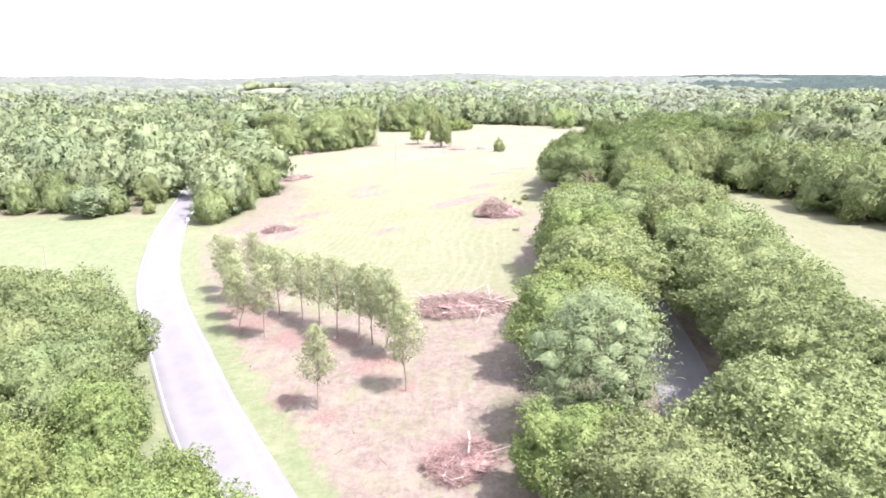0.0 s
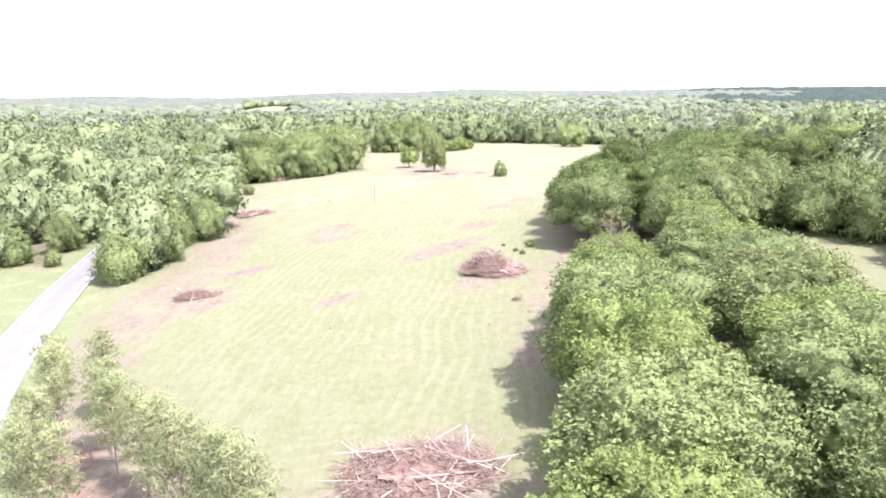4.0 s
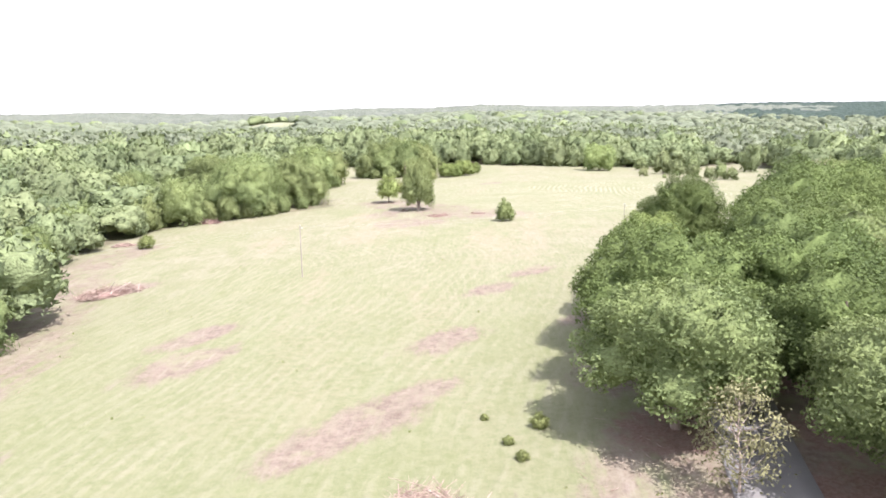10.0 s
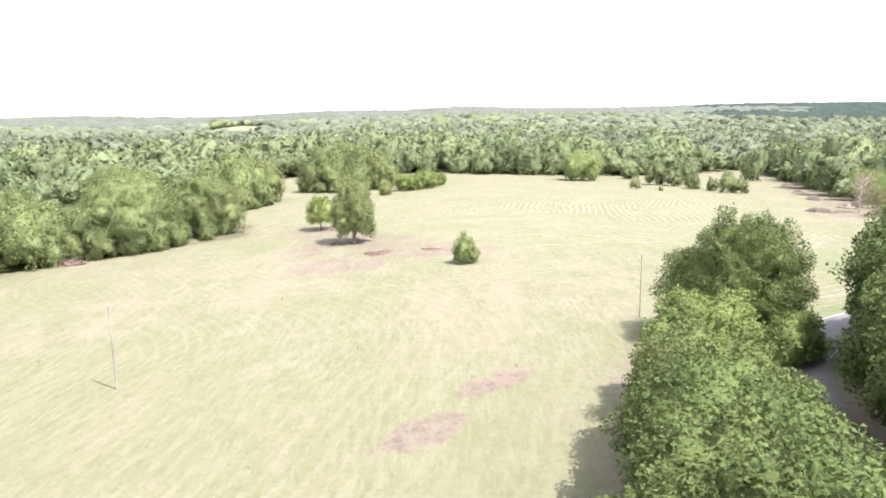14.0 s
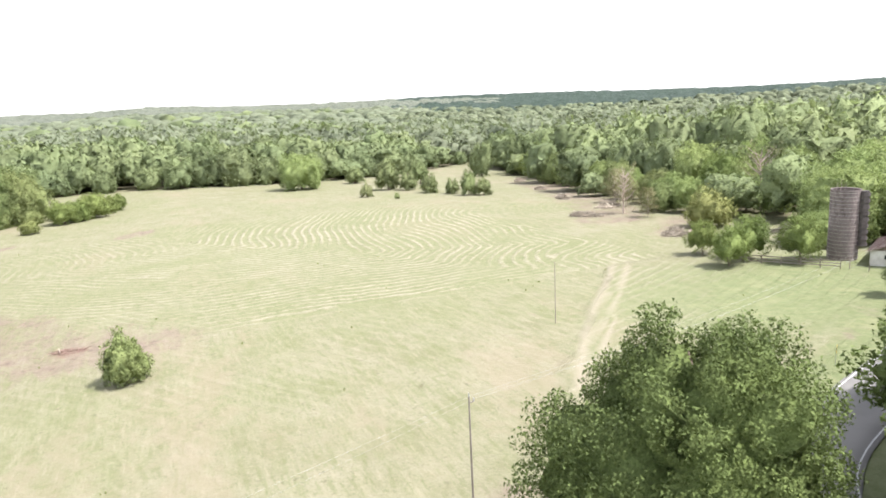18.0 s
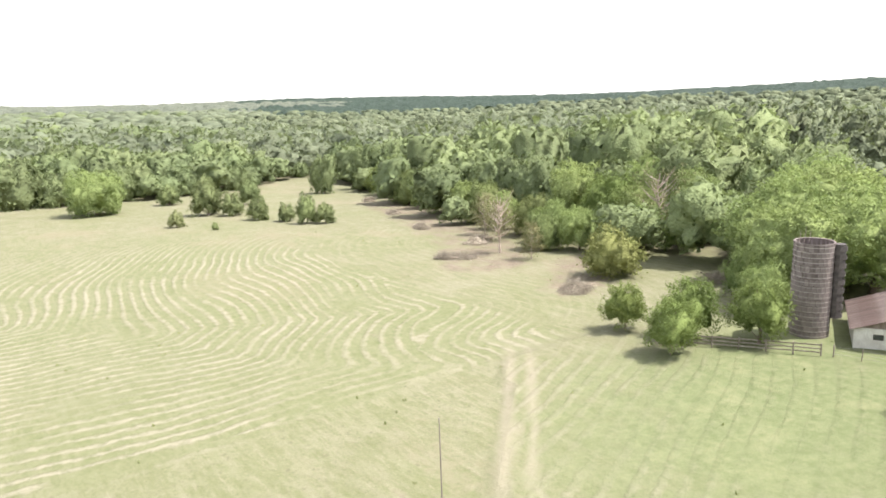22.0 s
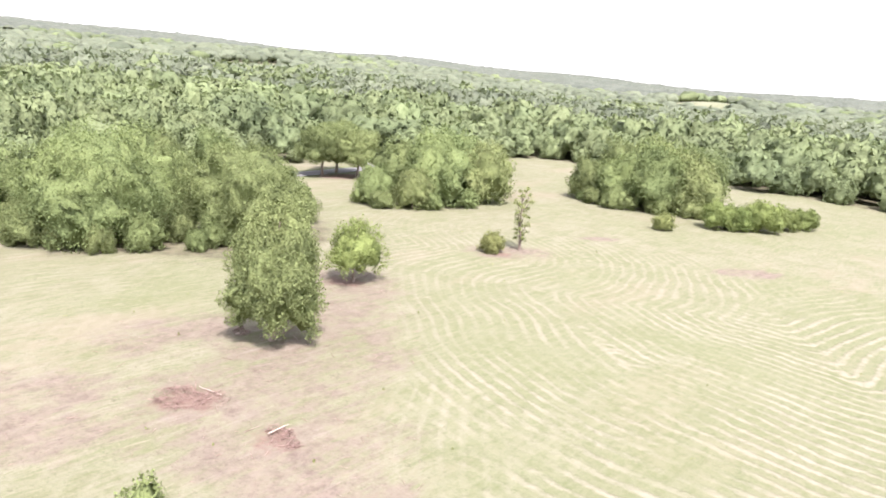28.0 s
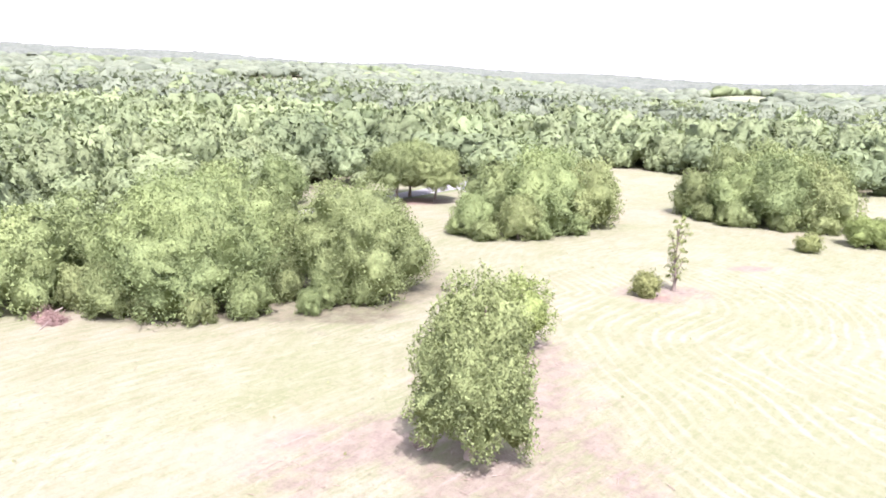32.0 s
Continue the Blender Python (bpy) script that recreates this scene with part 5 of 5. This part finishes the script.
    for mask, mat, what in ((~pine, LEAF_HILL_HAZED, "green wooded hills on the horizon, haze put into the colour"), (pine, LEAF_RIDGE_CLOUDED, "wooded ridge on the horizon, coloured dark for cloud shadow")):
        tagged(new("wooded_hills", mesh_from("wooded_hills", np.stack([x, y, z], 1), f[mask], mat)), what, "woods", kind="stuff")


far_canopy()


# ---- silo and barn ----
def rot(v, deg):
    c, s = math.cos(radians(deg)), math.sin(radians(deg))
    return v[0] * c - v[1] * s, v[0] * s + v[1] * c


def make_silo(x, y):
    root = thing("silo", (x, y, gz(x, y) - 0.1), "tall roofless stave silo with steel hoops and a side chute", "silo", turn=-28)
    R, H, n = 2.05, 10.8, 26
    stave = bmesh.new()
    w = 2 * math.pi * R / n
    add_box(stave, (w * 0.96, 0.12, 0.74), bevel=0.012)
    me = bpy.data.meshes.new("stave")
    stave.to_mesh(me), stave.free()
    me.materials.append(CONCRETE)
    rows = 14
    rng = np.random.default_rng(31)
    for k in range(rows):
        for i in range(n):
            ang = (i + 0.5 * (k % 2)) * 2 * math.pi / n
            if k > 8 and not 80 < (math.degrees(ang) - 180) % 360 < 260 and i % 2:
                continue
            ob = part("stave", me, None, root)
            ob.matrix_local = pose(R * math.cos(ang), R * math.sin(ang), 0.38 + k * 0.765, 0, 0, math.degrees(ang) + 90 + rng.normal(0, 1.5))
    inner = bmesh.new()
    bmesh.ops.create_cone(inner, cap_ends=False, segments=n, radius1=R - 0.05, radius2=R - 0.05, depth=H - 0.1, matrix=pose(0, 0, H / 2))
    part("liner", inner, CONCRETE, root)
    for k in range(19):
        z = 0.35 + k * 0.56
        hoop = bmesh.new()
        bmesh.ops.create_cone(hoop, cap_ends=False, segments=40, radius1=R + 0.085, radius2=R + 0.085, depth=0.05, matrix=pose(0, 0, z))
        bmesh.ops.solidify(hoop, geom=hoop.faces[:], thickness=0.03)
        part("hoop", hoop, HOOP, root)
    rim = bmesh.new()
    bmesh.ops.create_cone(rim, cap_ends=False, segments=40, radius1=R + 0.1, radius2=R + 0.07, depth=0.14, matrix=pose(0, 0, H))
    bmesh.ops.solidify(rim, geom=rim.faces[:], thickness=0.18)
    part("rim", rim, CONCRETE, root, "uneven concrete rim")
    chute = bmesh.new()
    bmesh.ops.create_cone(chute, cap_ends=True, segments=12, radius1=0.62, radius2=0.62, depth=H - 2.4, matrix=pose(0, 0, H / 2 + 1.1))
    c = part("chute", chute, CHUTE_DARK, root, "dark side chute")
    c.location = (*rot((R + 0.45, 0), -35), 0)
    for k in range(9):
        b = part("chute_band", box((1.34, 1.34, 0.06), (0, 0, 0), bevel=0.3), CHUTE_DARK, c)
        b.location = (0, 0, 2.6 + k * 0.95)
    for k in range(3):
        part("stub", add_rod(bmesh.new(), (R * 0.3 * (k - 1), R * 0.9, H - 0.4), (R * 0.3 * (k - 1) + 0.2, R * 0.95, H + 0.9 + 0.4 * (k % 2)), 0.05, 0.02), BARE_WOOD, root)
    return root


make_silo(126, 298.3)


def make_barn():
    """A low whitewashed barn with a rusty gable roof; its front faces the field."""
    x, y = 127.2, 288.2
    root = thing("barn", (x, y, gz(x, y) - 0.15), "old whitewashed low barn with a rusty red metal gable roof", "barn", turn=28.5)
    W, D, E, P, T = 10.4, 10.5, 2.35, 4.3, 0.22
    # front runs along local y, the barn goes back along local x
    front = bmesh.new()
    for y0, y1, z0, z1 in ((-W / 2, -3.4, 0, E), (-3.4, -1.2, 2.1, E), (-1.2, 2.4, 0, E), (2.4, 3.4, 0, 1.1), (2.4, 3.4, 1.75, E), (3.4, W / 2, 0, E)):
        add_box(front, (T, y1 - y0, z1 - z0), (T / 2, (y0 + y1) / 2, (z0 + z1) / 2))
    part("front_wall", front, WHITEWALL, root, "stained whitewashed front wall")
    part("back_wall", box((T, W, E), (D - T / 2, 0, E / 2)), WHITEWALL, root)
    for s in (-1, 1):
        part("side_wall", box((D - 2 * T, T, E), (D / 2, s * (W / 2 - T / 2), E / 2)), WHITEWALL, root)
    for x0, name in ((0.02, "gable"), (D - 0.02, "gable")):
        n = 24
        for i in range(n):
            yc = -W / 2 + (i + 0.5) * W / n
            h = (P - E) * (1 - abs(yc) / (W / 2)) - 0.08
            if h > 0.08:
                part("gable_board", box((0.05, W / n - 0.02, h), (x0 + (0.1 if x0 < 1 else -0.1), yc, E + h / 2)), BOARDS, root)
    slope = math.degrees(math.atan2(P - E, W / 2))
    run = math.hypot(P - E, W / 2) + 0.5
    sheets = 13
    for s in (-1, 1):
        for i in range(sheets):
            xw = (D + 1.2) / sheets
            bm = bmesh.new()
            add_box(bm, (xw - 0.012, run, 0.03))
            for r in range(3):
                add_box(bm, (0.05, run, 0.045), (-xw / 2 + 0.14 + r * xw / 3, 0, 0.03))
            ob = part("roof_sheet", bm, ROOF, root)
            cy, cz = (W / 4 + 0.2) * s, (E + P) / 2 - 0.05 + 0.005 * (i % 2)
            ob.matrix_local = pose(-0.6 + (i + 0.5) * xw, cy, cz, -s * slope, 0, 0)
    part("ridge_cap", box((D + 1.3, 0.4, 0.06), (D / 2, 0, P + 0.1), bevel=0.02), ROOF, root)
    d = part("door", box((0.08, 2.1, 2.05), (0.12, -2.3, 1.04), bevel=0.01), BOARDS, root, "closed grey board door")
    part("door_brace", box((0.04, 2.0, 0.14), (0.06, -2.3, 1.6)), BOARDS, d)
    part("door_brace", box((0.04, 2.0, 0.14), (0.06, -2.3, 0.5)), BOARDS, d)
    wn_ = part("window", box((0.05, 0.96, 0.62), (0.13, 2.9, 1.42)), GLASS, root, "small dark window")
    part("window_frame", box((0.07, 1.06, 0.07), (0.04, 2.9, 1.10)), BOARDS, wn_)
    part("window_frame", box((0.07, 1.06, 0.07), (0.04, 2.9, 1.76)), BOARDS, wn_)
    return root


make_barn()


# ---- fences ----
def board_fence(points, label):
    root = thing("board_fence", (*points[0], gz(*points[0])), label, "fence")
    ox, oy, oz = root.matrix_world.translation
    for (x0, y0), (x1, y1) in zip(points, points[1:]):
        length = math.hypot(x1 - x0, y1 - y0)
        n = max(1, round(length / 2.4))
        turn = math.degrees(math.atan2(y1 - y0, x1 - x0))
        for i in range(n + 1):
            px, py = x0 + (x1 - x0) * i / n, y0 + (y1 - y0) * i / n
            pz = gz(px, py)
            part("post", box((0.14, 0.14, 1.5), (px - ox, py - oy, pz - oz + 0.65), (0, 0, turn + 2 * (i % 3 - 1)), 0.012), FENCE_WOOD, root)
            if i < n:
                qx, qy = px + (x1 - x0) / n, py + (y1 - y0) / n
                mx, my, mz = (px + qx) / 2, (py + qy) / 2, (pz + gz(qx, qy)) / 2
                for k in range(3):
                    part("rail", box((length / n - 0.02, 0.04, 0.14), (mx - ox, my - oy, mz - oz + 0.4 + 0.4 * k), (0, 0.6 * ((i + k) % 3 - 1), turn), 0.006), FENCE_WOOD, root)
    return root


board_fence([(111.5, 307), (114, 302.5), (117, 298), (119.8, 293.6)], "grey weathered three-board fence by the silo")


def wire_fence(points, gap, label):
    root = thing("wire_fence", (*points[0], gz(*points[0])), label, "fence")
    ox, oy, oz = root.matrix_world.translation
    pts = rounded(points, gap)
    tops = []
    for i, (px, py) in enumerate(pts):
        pz = gz(px, py)
        lean = 3 * math.sin(i * 2.3)
        part("post", box((0.11, 0.11, 1.5), (px - ox, py - oy, pz - oz + 0.6), (lean, -lean, i * 20), 0.015), FENCE_WOOD, root)
        tops.append((px - ox, py - oy, pz - oz))
    for h in (0.35, 0.75, 1.15):
        part("strand", mesh_from("strand", *tube([(a[0], a[1], a[2] + h) for a in tops], 0.012, 4), WIRE), WIRE, root)
    return root


wire_fence([(120.4, 292.6), (121.6, 287), (119, 281.5), (112, 278.4)], 3.6, "old wire fence on grey posts along the road")


# ---- utility poles and lines ----
def make_pole(x, y, height, arm_turn, label, arm=True, girth=0.115):
    root = thing("utility_pole", (x, y, gz(x, y) - 0.2), label, "pole", "power line poles", turn=arm_turn)
    part("shaft", add_rod(bmesh.new(), (0, 0, 0), (0, 0, height + 0.2), girth, girth * 0.68, 10), POLE_WOOD, root)
    if arm:
        a = part("insulator_bracket", box((0.5, 0.07, 0.07), (0.2, 0, height - 0.25), bevel=0.01), POLE_WOOD, root)
        part("insulator", add_rod(bmesh.new(), (0.4, 0, height - 0.22), (0.4, 0, height - 0.02), 0.05, 0.035, 8), GALV, a)
        part("insulator", add_rod(bmesh.new(), (0, 0, height + 0.2), (0, 0, height + 0.42), 0.05, 0.035, 8), GALV, root)
    return root, Vector((x, y, gz(x, y) + height))


P1, top1 = make_pole(-16.3, 244.8, 9.6, 20, "weathered wooden utility pole standing in the field")
P2, top2 = make_pole(46, 262, 8.6, 20, "pale wooden utility pole beside the big oak", True, 0.08)
P3, top3 = make_pole(72, 294, 7.6, 20, "thin leaning pole in the mown field", False, 0.06)
P4, top4 = make_pole(117.2, 279.4, 9.6, 40, "dark wooden utility pole by the road and barn")
P5, top5 = make_pole(-76, 131, 6.2, 0, "thin pole on the green lawn", False, 0.09)
P6, top6 = make_pole(178, 305.5, 9.6, 30, "utility pole by the bend in the road")
P7, top7 = make_pole(-88, 226, 9.6, 0, "utility pole among the trees by the west road")


def span(a, b, sag, side):
    off = Vector((side, -side * 0.3, -abs(side) * 0.5))
    run = [(b - a) * t + off - Vector((0, 0, sag * 4 * t * (1 - t))) for t in np.linspace(0, 1, 25)]
    ob = new("power_line", mesh_from("power_line", *tube(run, 0.005), POWER_WIRE))
    ob.location = a
    return tagged(ob, "thin sagging power line between wooden poles", "cable", "power lines")


for a, b in ((top4, top2), (top2, top1), (top4, top6), (top1, top7)):
    span(a, b, 0.9, 0.0)
    span(a, b, 1.3, 0.35)
    span(a, b, 1.5, -0.35) if a is top4 else None


# ---- road signs ----
def chevron_sign(x, y, turn):
    root = thing("chevron_sign", (x, y, gz(x, y) - 0.1), "yellow bend sign with a black chevron on a steel post", "sign", "road signs", turn=turn)
    part("post", box((0.06, 0.05, 1.9), (0, 0, 0.95)), GALV, root)
    p = part("panel", box((0.55, 0.02, 0.7), (0, -0.04, 1.75), bevel=0.006), SIGN_YELLOW, root)
    for s in (-1, 1):
        part("chevron", box((0.14, 0.008, 0.42), (0.02, -0.056, 1.75 + s * 0.14), (0, -s * 45, 0)), SIGN_BLACK, p)


def small_sign(x, y, turn, material, size, high, label):
    root = thing("road_sign", (x, y, gz(x, y) - 0.1), label, "sign", "road signs", turn=turn)
    part("post", box((0.06, 0.05, high), (0, 0, high / 2)), GALV, root)
    part("panel", box((size[0], 0.02, size[1]), (0, -0.04, high - size[1] / 2), bevel=0.006), material, root)


chevron_sign(87, 268, 38)
chevron_sign(58.5, 256.5, 20)
small_sign(101, 272, 40, SIGN_GREEN, (0.75, 0.25), 1.6, "small green road marker on a post")
small_sign(-61.8, 168.5, 10, PAINT_WHITE, (0.6, 0.75), 2.3, "pale road sign beside the west road")


# ---- brush heaps ----
def brush_heap(x, y, length, width, height, count, turn, seed, label, logs=10, material=DEAD_WOOD, twigs=RED_BRUSH):
    rng = np.random.default_rng(seed)
    root = thing("brush_heap", (x, y, gz(x, y)), label, "brush pile", "brush heaps", turn=turn)

    mounds = [(rng.uniform(-0.55, 0.55), rng.uniform(-0.45, 0.45), rng.uniform(0.6, 1.0)) for _ in range(5)]

    def stick(long, r):
        u, v = rng.uniform(-1, 1, 2)
        k = math.hypot(u, v)
        if k > 1:
            u, v = u / k * 0.95, v / k * 0.95
        top = max(0.9 * math.exp(-((u - a) ** 2 + (v - b) ** 2) / 0.16) * k for a, b, k in mounds)
        z = height * max(0.05, top + 0.25 * (1 - u * u - v * v)) * rng.uniform(0.3, 1.0) + r
        ang, tilt = rng.uniform(0, 6.283), rng.normal(0, 0.38)
        d = np.array([math.cos(ang) * math.cos(tilt), math.sin(ang) * math.cos(tilt), math.sin(tilt)]) * long / 2
        c = np.array([u * length / 2, v * width / 2, z])
        a, b = c - d, c + d
        a[2], b[2] = max(a[2], 0.03), max(b[2], 0.03)
        return a, b, r, r * rng.uniform(0.3, 0.7)

    for _ in range(logs):
        v, f = rods([stick(rng.uniform(0.25, 0.55) * length, rng.uniform(0.05, 0.1))], 7)
        part("log", mesh_from("log", v, f, BARE_WOOD), BARE_WOOD, root, "pale trimmed limb")
    v, f = rods([stick(rng.uniform(0.1, 0.34) * length, rng.uniform(0.012, 0.038)) for _ in range(round(count * 2.0))], 4)
    tagged(part("branch_tangle", mesh_from("branch_tangle", v, f, material), material, root), kind="stuff")
    v, f = rods([stick(rng.uniform(0.05, 0.14) * length, rng.uniform(0.01, 0.02)) for _ in range(count * 4)], 3)
    tagged(part("twig_tangle", mesh_from("twig_tangle", v, f, twigs), twigs, root), kind="stuff")
    if height < 0.8:
        return root
    core = bmesh.new()
    bmesh.ops.create_icosphere(core, subdivisions=3, radius=1)
    for vert in core.verts:
        k = 0.6 + 0.5 * rng.random()
        vert.co = (vert.co.x * length * 0.44 * k, vert.co.y * width * 0.44 * k, max(-0.1, vert.co.z) * height * 0.42 * (0.3 + 1.3 * rng.random()))
    part("litter", core, twigs, root, "matted dry leaf litter")
    return root


brush_heap(3, 97, 14, 9, 2.3, 420, 10, 1, "wide heap of felled pale branches on cleared earth", 34)
brush_heap(1.8, 56, 7.5, 6, 1.0, 300, 40, 18, "flat heap of dry red-brown brush beside the pine", 6, RED_BRUSH)
brush_heap(50.5, 77, 5, 3, 1.0, 140, 60, 19, "small brown brush heap on the far side of the tree strip", 4, RED_BRUSH)
brush_heap(13, 161.5, 11.5, 9, 4.2, 760, -15, 2, "tangled reddish-brown brush heap in the field", 8)
brush_heap(-37, 157, 8, 4, 1.6, 260, 20, 3, "low dark brush heap beside brown earth", 8)
brush_heap(-49.5, 239, 11, 5.5, 1.5, 300, 40, 4, "long low heap of cut branches at the field edge", 14)
brush_heap(121.5, 330.5, 7, 4, 1.6, 240, 30, 5, "grey brush heap near a large shrub", 6, PALE_BRUSH, PALE_BRUSH)
brush_heap(123, 363, 8, 3.4, 1.2, 220, -40, 6, "low grey brush heap on the cleared strip", 5, PALE_BRUSH, PALE_BRUSH)
brush_heap(139.5, 400, 6, 3.5, 1.7, 200, 70, 7, "pale brush heap on the cleared strip", 4, PALE_BRUSH, PALE_BRUSH)
brush_heap(150, 431, 7, 3.5, 1.5, 200, 60, 8, "pale brush heap on the cleared strip", 4, PALE_BRUSH, PALE_BRUSH)
brush_heap(166, 474, 8, 4, 1.5, 200, 60, 9, "brush heap at the far end of the cleared strip", 4, PALE_BRUSH, PALE_BRUSH)
brush_heap(136, 373, 7, 5, 2.0, 200, 10, 10, "grey-brown brush heap below half-bare saplings", 4, PALE_BRUSH, PALE_BRUSH)
brush_heap(140, 320, 8, 4, 1.7, 220, 0, 11, "brown brush heap behind the barnyard", 5, PALE_BRUSH, PALE_BRUSH)
brush_heap(-72, 290, 6, 3, 1.0, 160, 20, 12, "small dark brush heap near the shrub", 3)
brush_heap(15.2, 144, 1.6, 1.2, 0.6, 50, 0, 13, "small clod of roots on the earth", 1)
brush_heap(6, 317, 6.5, 4, 0.4, 55, 30, 14, "flat scatter of reddish twigs near the lone oak", 1, RED_BRUSH)
brush_heap(17, 318.5, 4.5, 2.2, 0.3, 32, -20, 15, "flat scatter of dry brush on cleared ground", 1, RED_BRUSH)
brush_heap(-62, 322, 7, 3, 1.5, 180, 0, 16, "reddish brush heap under the wood's edge", 4, RED_BRUSH)
brush_heap(-5, 330, 2.2, 1.4, 0.7, 50, 0, 17, "dark stump of roots by the lone oak", 2)


# ---- houses among the trees ----
def make_house(x, y, turn, w, d, label, far=False):
    root = thing("house", (x, y, gz(x, y) - 0.1), label, "house", turn=turn)
    e, p = 2.9, 2.9 + d * 0.26
    part("wall", box((w, d, e), (0, 0, e / 2)), HOUSE_WHITE, root)
    roof = bmesh.new()
    v = [roof.verts.new(c) for c in ((-w / 2 - 0.4, -d / 2 - 0.5, e - 0.15), (w / 2 + 0.4, -d / 2 - 0.5, e - 0.15), (w / 2 + 0.4, 0, p), (-w / 2 - 0.4, 0, p), (-w / 2 - 0.4, d / 2 + 0.5, e - 0.15), (w / 2 + 0.4, d / 2 + 0.5, e - 0.15))]
    for f in ((0, 1, 2, 3), (3, 2, 5, 4), (0, 3, 4), (1, 5, 2), (0, 4, 5, 1)):
        roof.faces.new([v[i] for i in f])
    bmesh.ops.recalc_face_normals(roof, faces=roof.faces[:])
    r = part("roof", roof, HOUSE_ROOF, root)
    part("chimney", box((0.7, 0.7, 1.5), (w * 0.25, 0, p + 0.2), bevel=0.03), WHITEWALL, r)
    for s in (-1, 1):
        for i in range(3):
            xx = (i - 1) * w * 0.3
            wi = part("window", box((1.0, 0.08, 1.3), (xx, s * (d / 2 + 0.03), 1.6)), GLASS, root)
            part("frame", box((1.2, 0.05, 0.1), (xx, s * (d / 2 + 0.05), 2.3)), HOUSE_WHITE, wi)
            part("sill", box((1.2, 0.14, 0.08), (xx, s * (d / 2 + 0.07), 0.92)), HOUSE_WHITE, wi)
    dr = part("door", box((0.08, 1.0, 2.05), (w / 2 + 0.03, 0, 1.03)), BOARDS, root)
    part("handle", box((0.05, 0.05, 0.16), (w / 2 + 0.1, 0.38, 1.0)), GALV, dr)
    return root


make_house(-93, 337, 20, 13, 8, "white low house half hidden among trees")
make_house(-104, 379, 70, 12, 8, "white house beside the west road")
make_house(-783, 1042, 30, 26, 14, "pale long building far off among the woods")
make_house(-1115, 1435, 10, 22, 14, "white house on a distant meadow")
make_house(-1320, 1390, 50, 22, 14, "white house on a distant hill meadow")
make_house(-960, 1010, 15, 18, 12, "pale house on a distant meadow")


# ---- scattered litter and weeds on the open ground ----
def tufts(name, count, area, size, material, label, seed, mask, tall=1.0):
    rng = np.random.default_rng(seed)
    x0, x1, y0, y1 = area
    px, py = rng.uniform(x0, x1, count), rng.uniform(y0, y1, count)
    keep = mask(px, py)
    px, py = px[keep], py[keep]
    n, blades = len(px), 5
    bx, by = np.repeat(px, blades) + rng.normal(0, size * 0.4, n * blades), np.repeat(py, blades) + rng.normal(0, size * 0.4, n * blades)
    bz = ground_z(bx, by) - 0.12
    ang, s = rng.uniform(0, 6.283, n * blades), size * rng.uniform(0.5, 1.3, n * blades)
    d = np.stack([np.cos(ang) * s * 0.35, np.sin(ang) * s * 0.35, np.zeros(n * blades)], 1)
    c = np.stack([bx, by, bz], 1)
    up = np.stack([rng.normal(0, 0.3, n * blades) * s, rng.normal(0, 0.3, n * blades) * s, s * tall + 0.12], 1)
    q = np.stack([c - d, c + d, c + up + d * 0.3, c + up - d * 0.3], 1).reshape(-1, 3)
    f = np.arange(len(q)).reshape(-1, 4)
    tagged(new(name, mesh_from(name, q, f, material)), label, "weeds", kind="stuff")


def on_field(x, y):
    return inside(x, y, FIELD) & (away(x, y, EAST_ROAD)[0] > 5) & (away(x, y, WEST_ROAD)[0] > 5)


def on_earth(x, y):
    hit = np.zeros(x.shape, bool)
    for line, half in EARTH_RUNS:
        hit |= away(x, y, line)[0] < half * 1.1
    return hit & on_field(x, y)


tufts("weeds", 300, (-80, 130, 60, 420), 0.2, LEAF_BUSH, "scattered green weed tufts in the mown grass", 41, on_field)
tufts("roadside_weeds", 2600, (40, 62, 240, 262), 0.55, LEAF_LIGHT, "tall green weeds under the roadside trees", 42, lambda x, y: (away(x, y, EAST_ROAD)[0] > 4.2) & (np.hypot(x - 53, y - 252) < 9))


def litter():
    rng = np.random.default_rng(43)
    px, py = rng.uniform(-75, 175, 16000), rng.uniform(45, 480, 16000)
    keep = on_earth(px, py)
    px, py = px[keep][:2600], py[keep][:2600]
    seg = []
    for x, y in zip(px, py):
        a, l, r = rng.uniform(0, 6.283), rng.uniform(0.2, 1.3), rng.uniform(0.012, 0.04)
        z = gz(x, y) + 0.05
        seg.append(((x, y, z), (x + l * math.cos(a), y + l * math.sin(a), z + rng.uniform(0, 0.12)), r, r * 0.5))
    tagged(new("fallen_sticks", mesh_from("fallen_sticks", *rods(seg, 3), DEAD_WOOD)), "broken sticks strewn over the cleared earth", "sticks", kind="stuff")


litter()
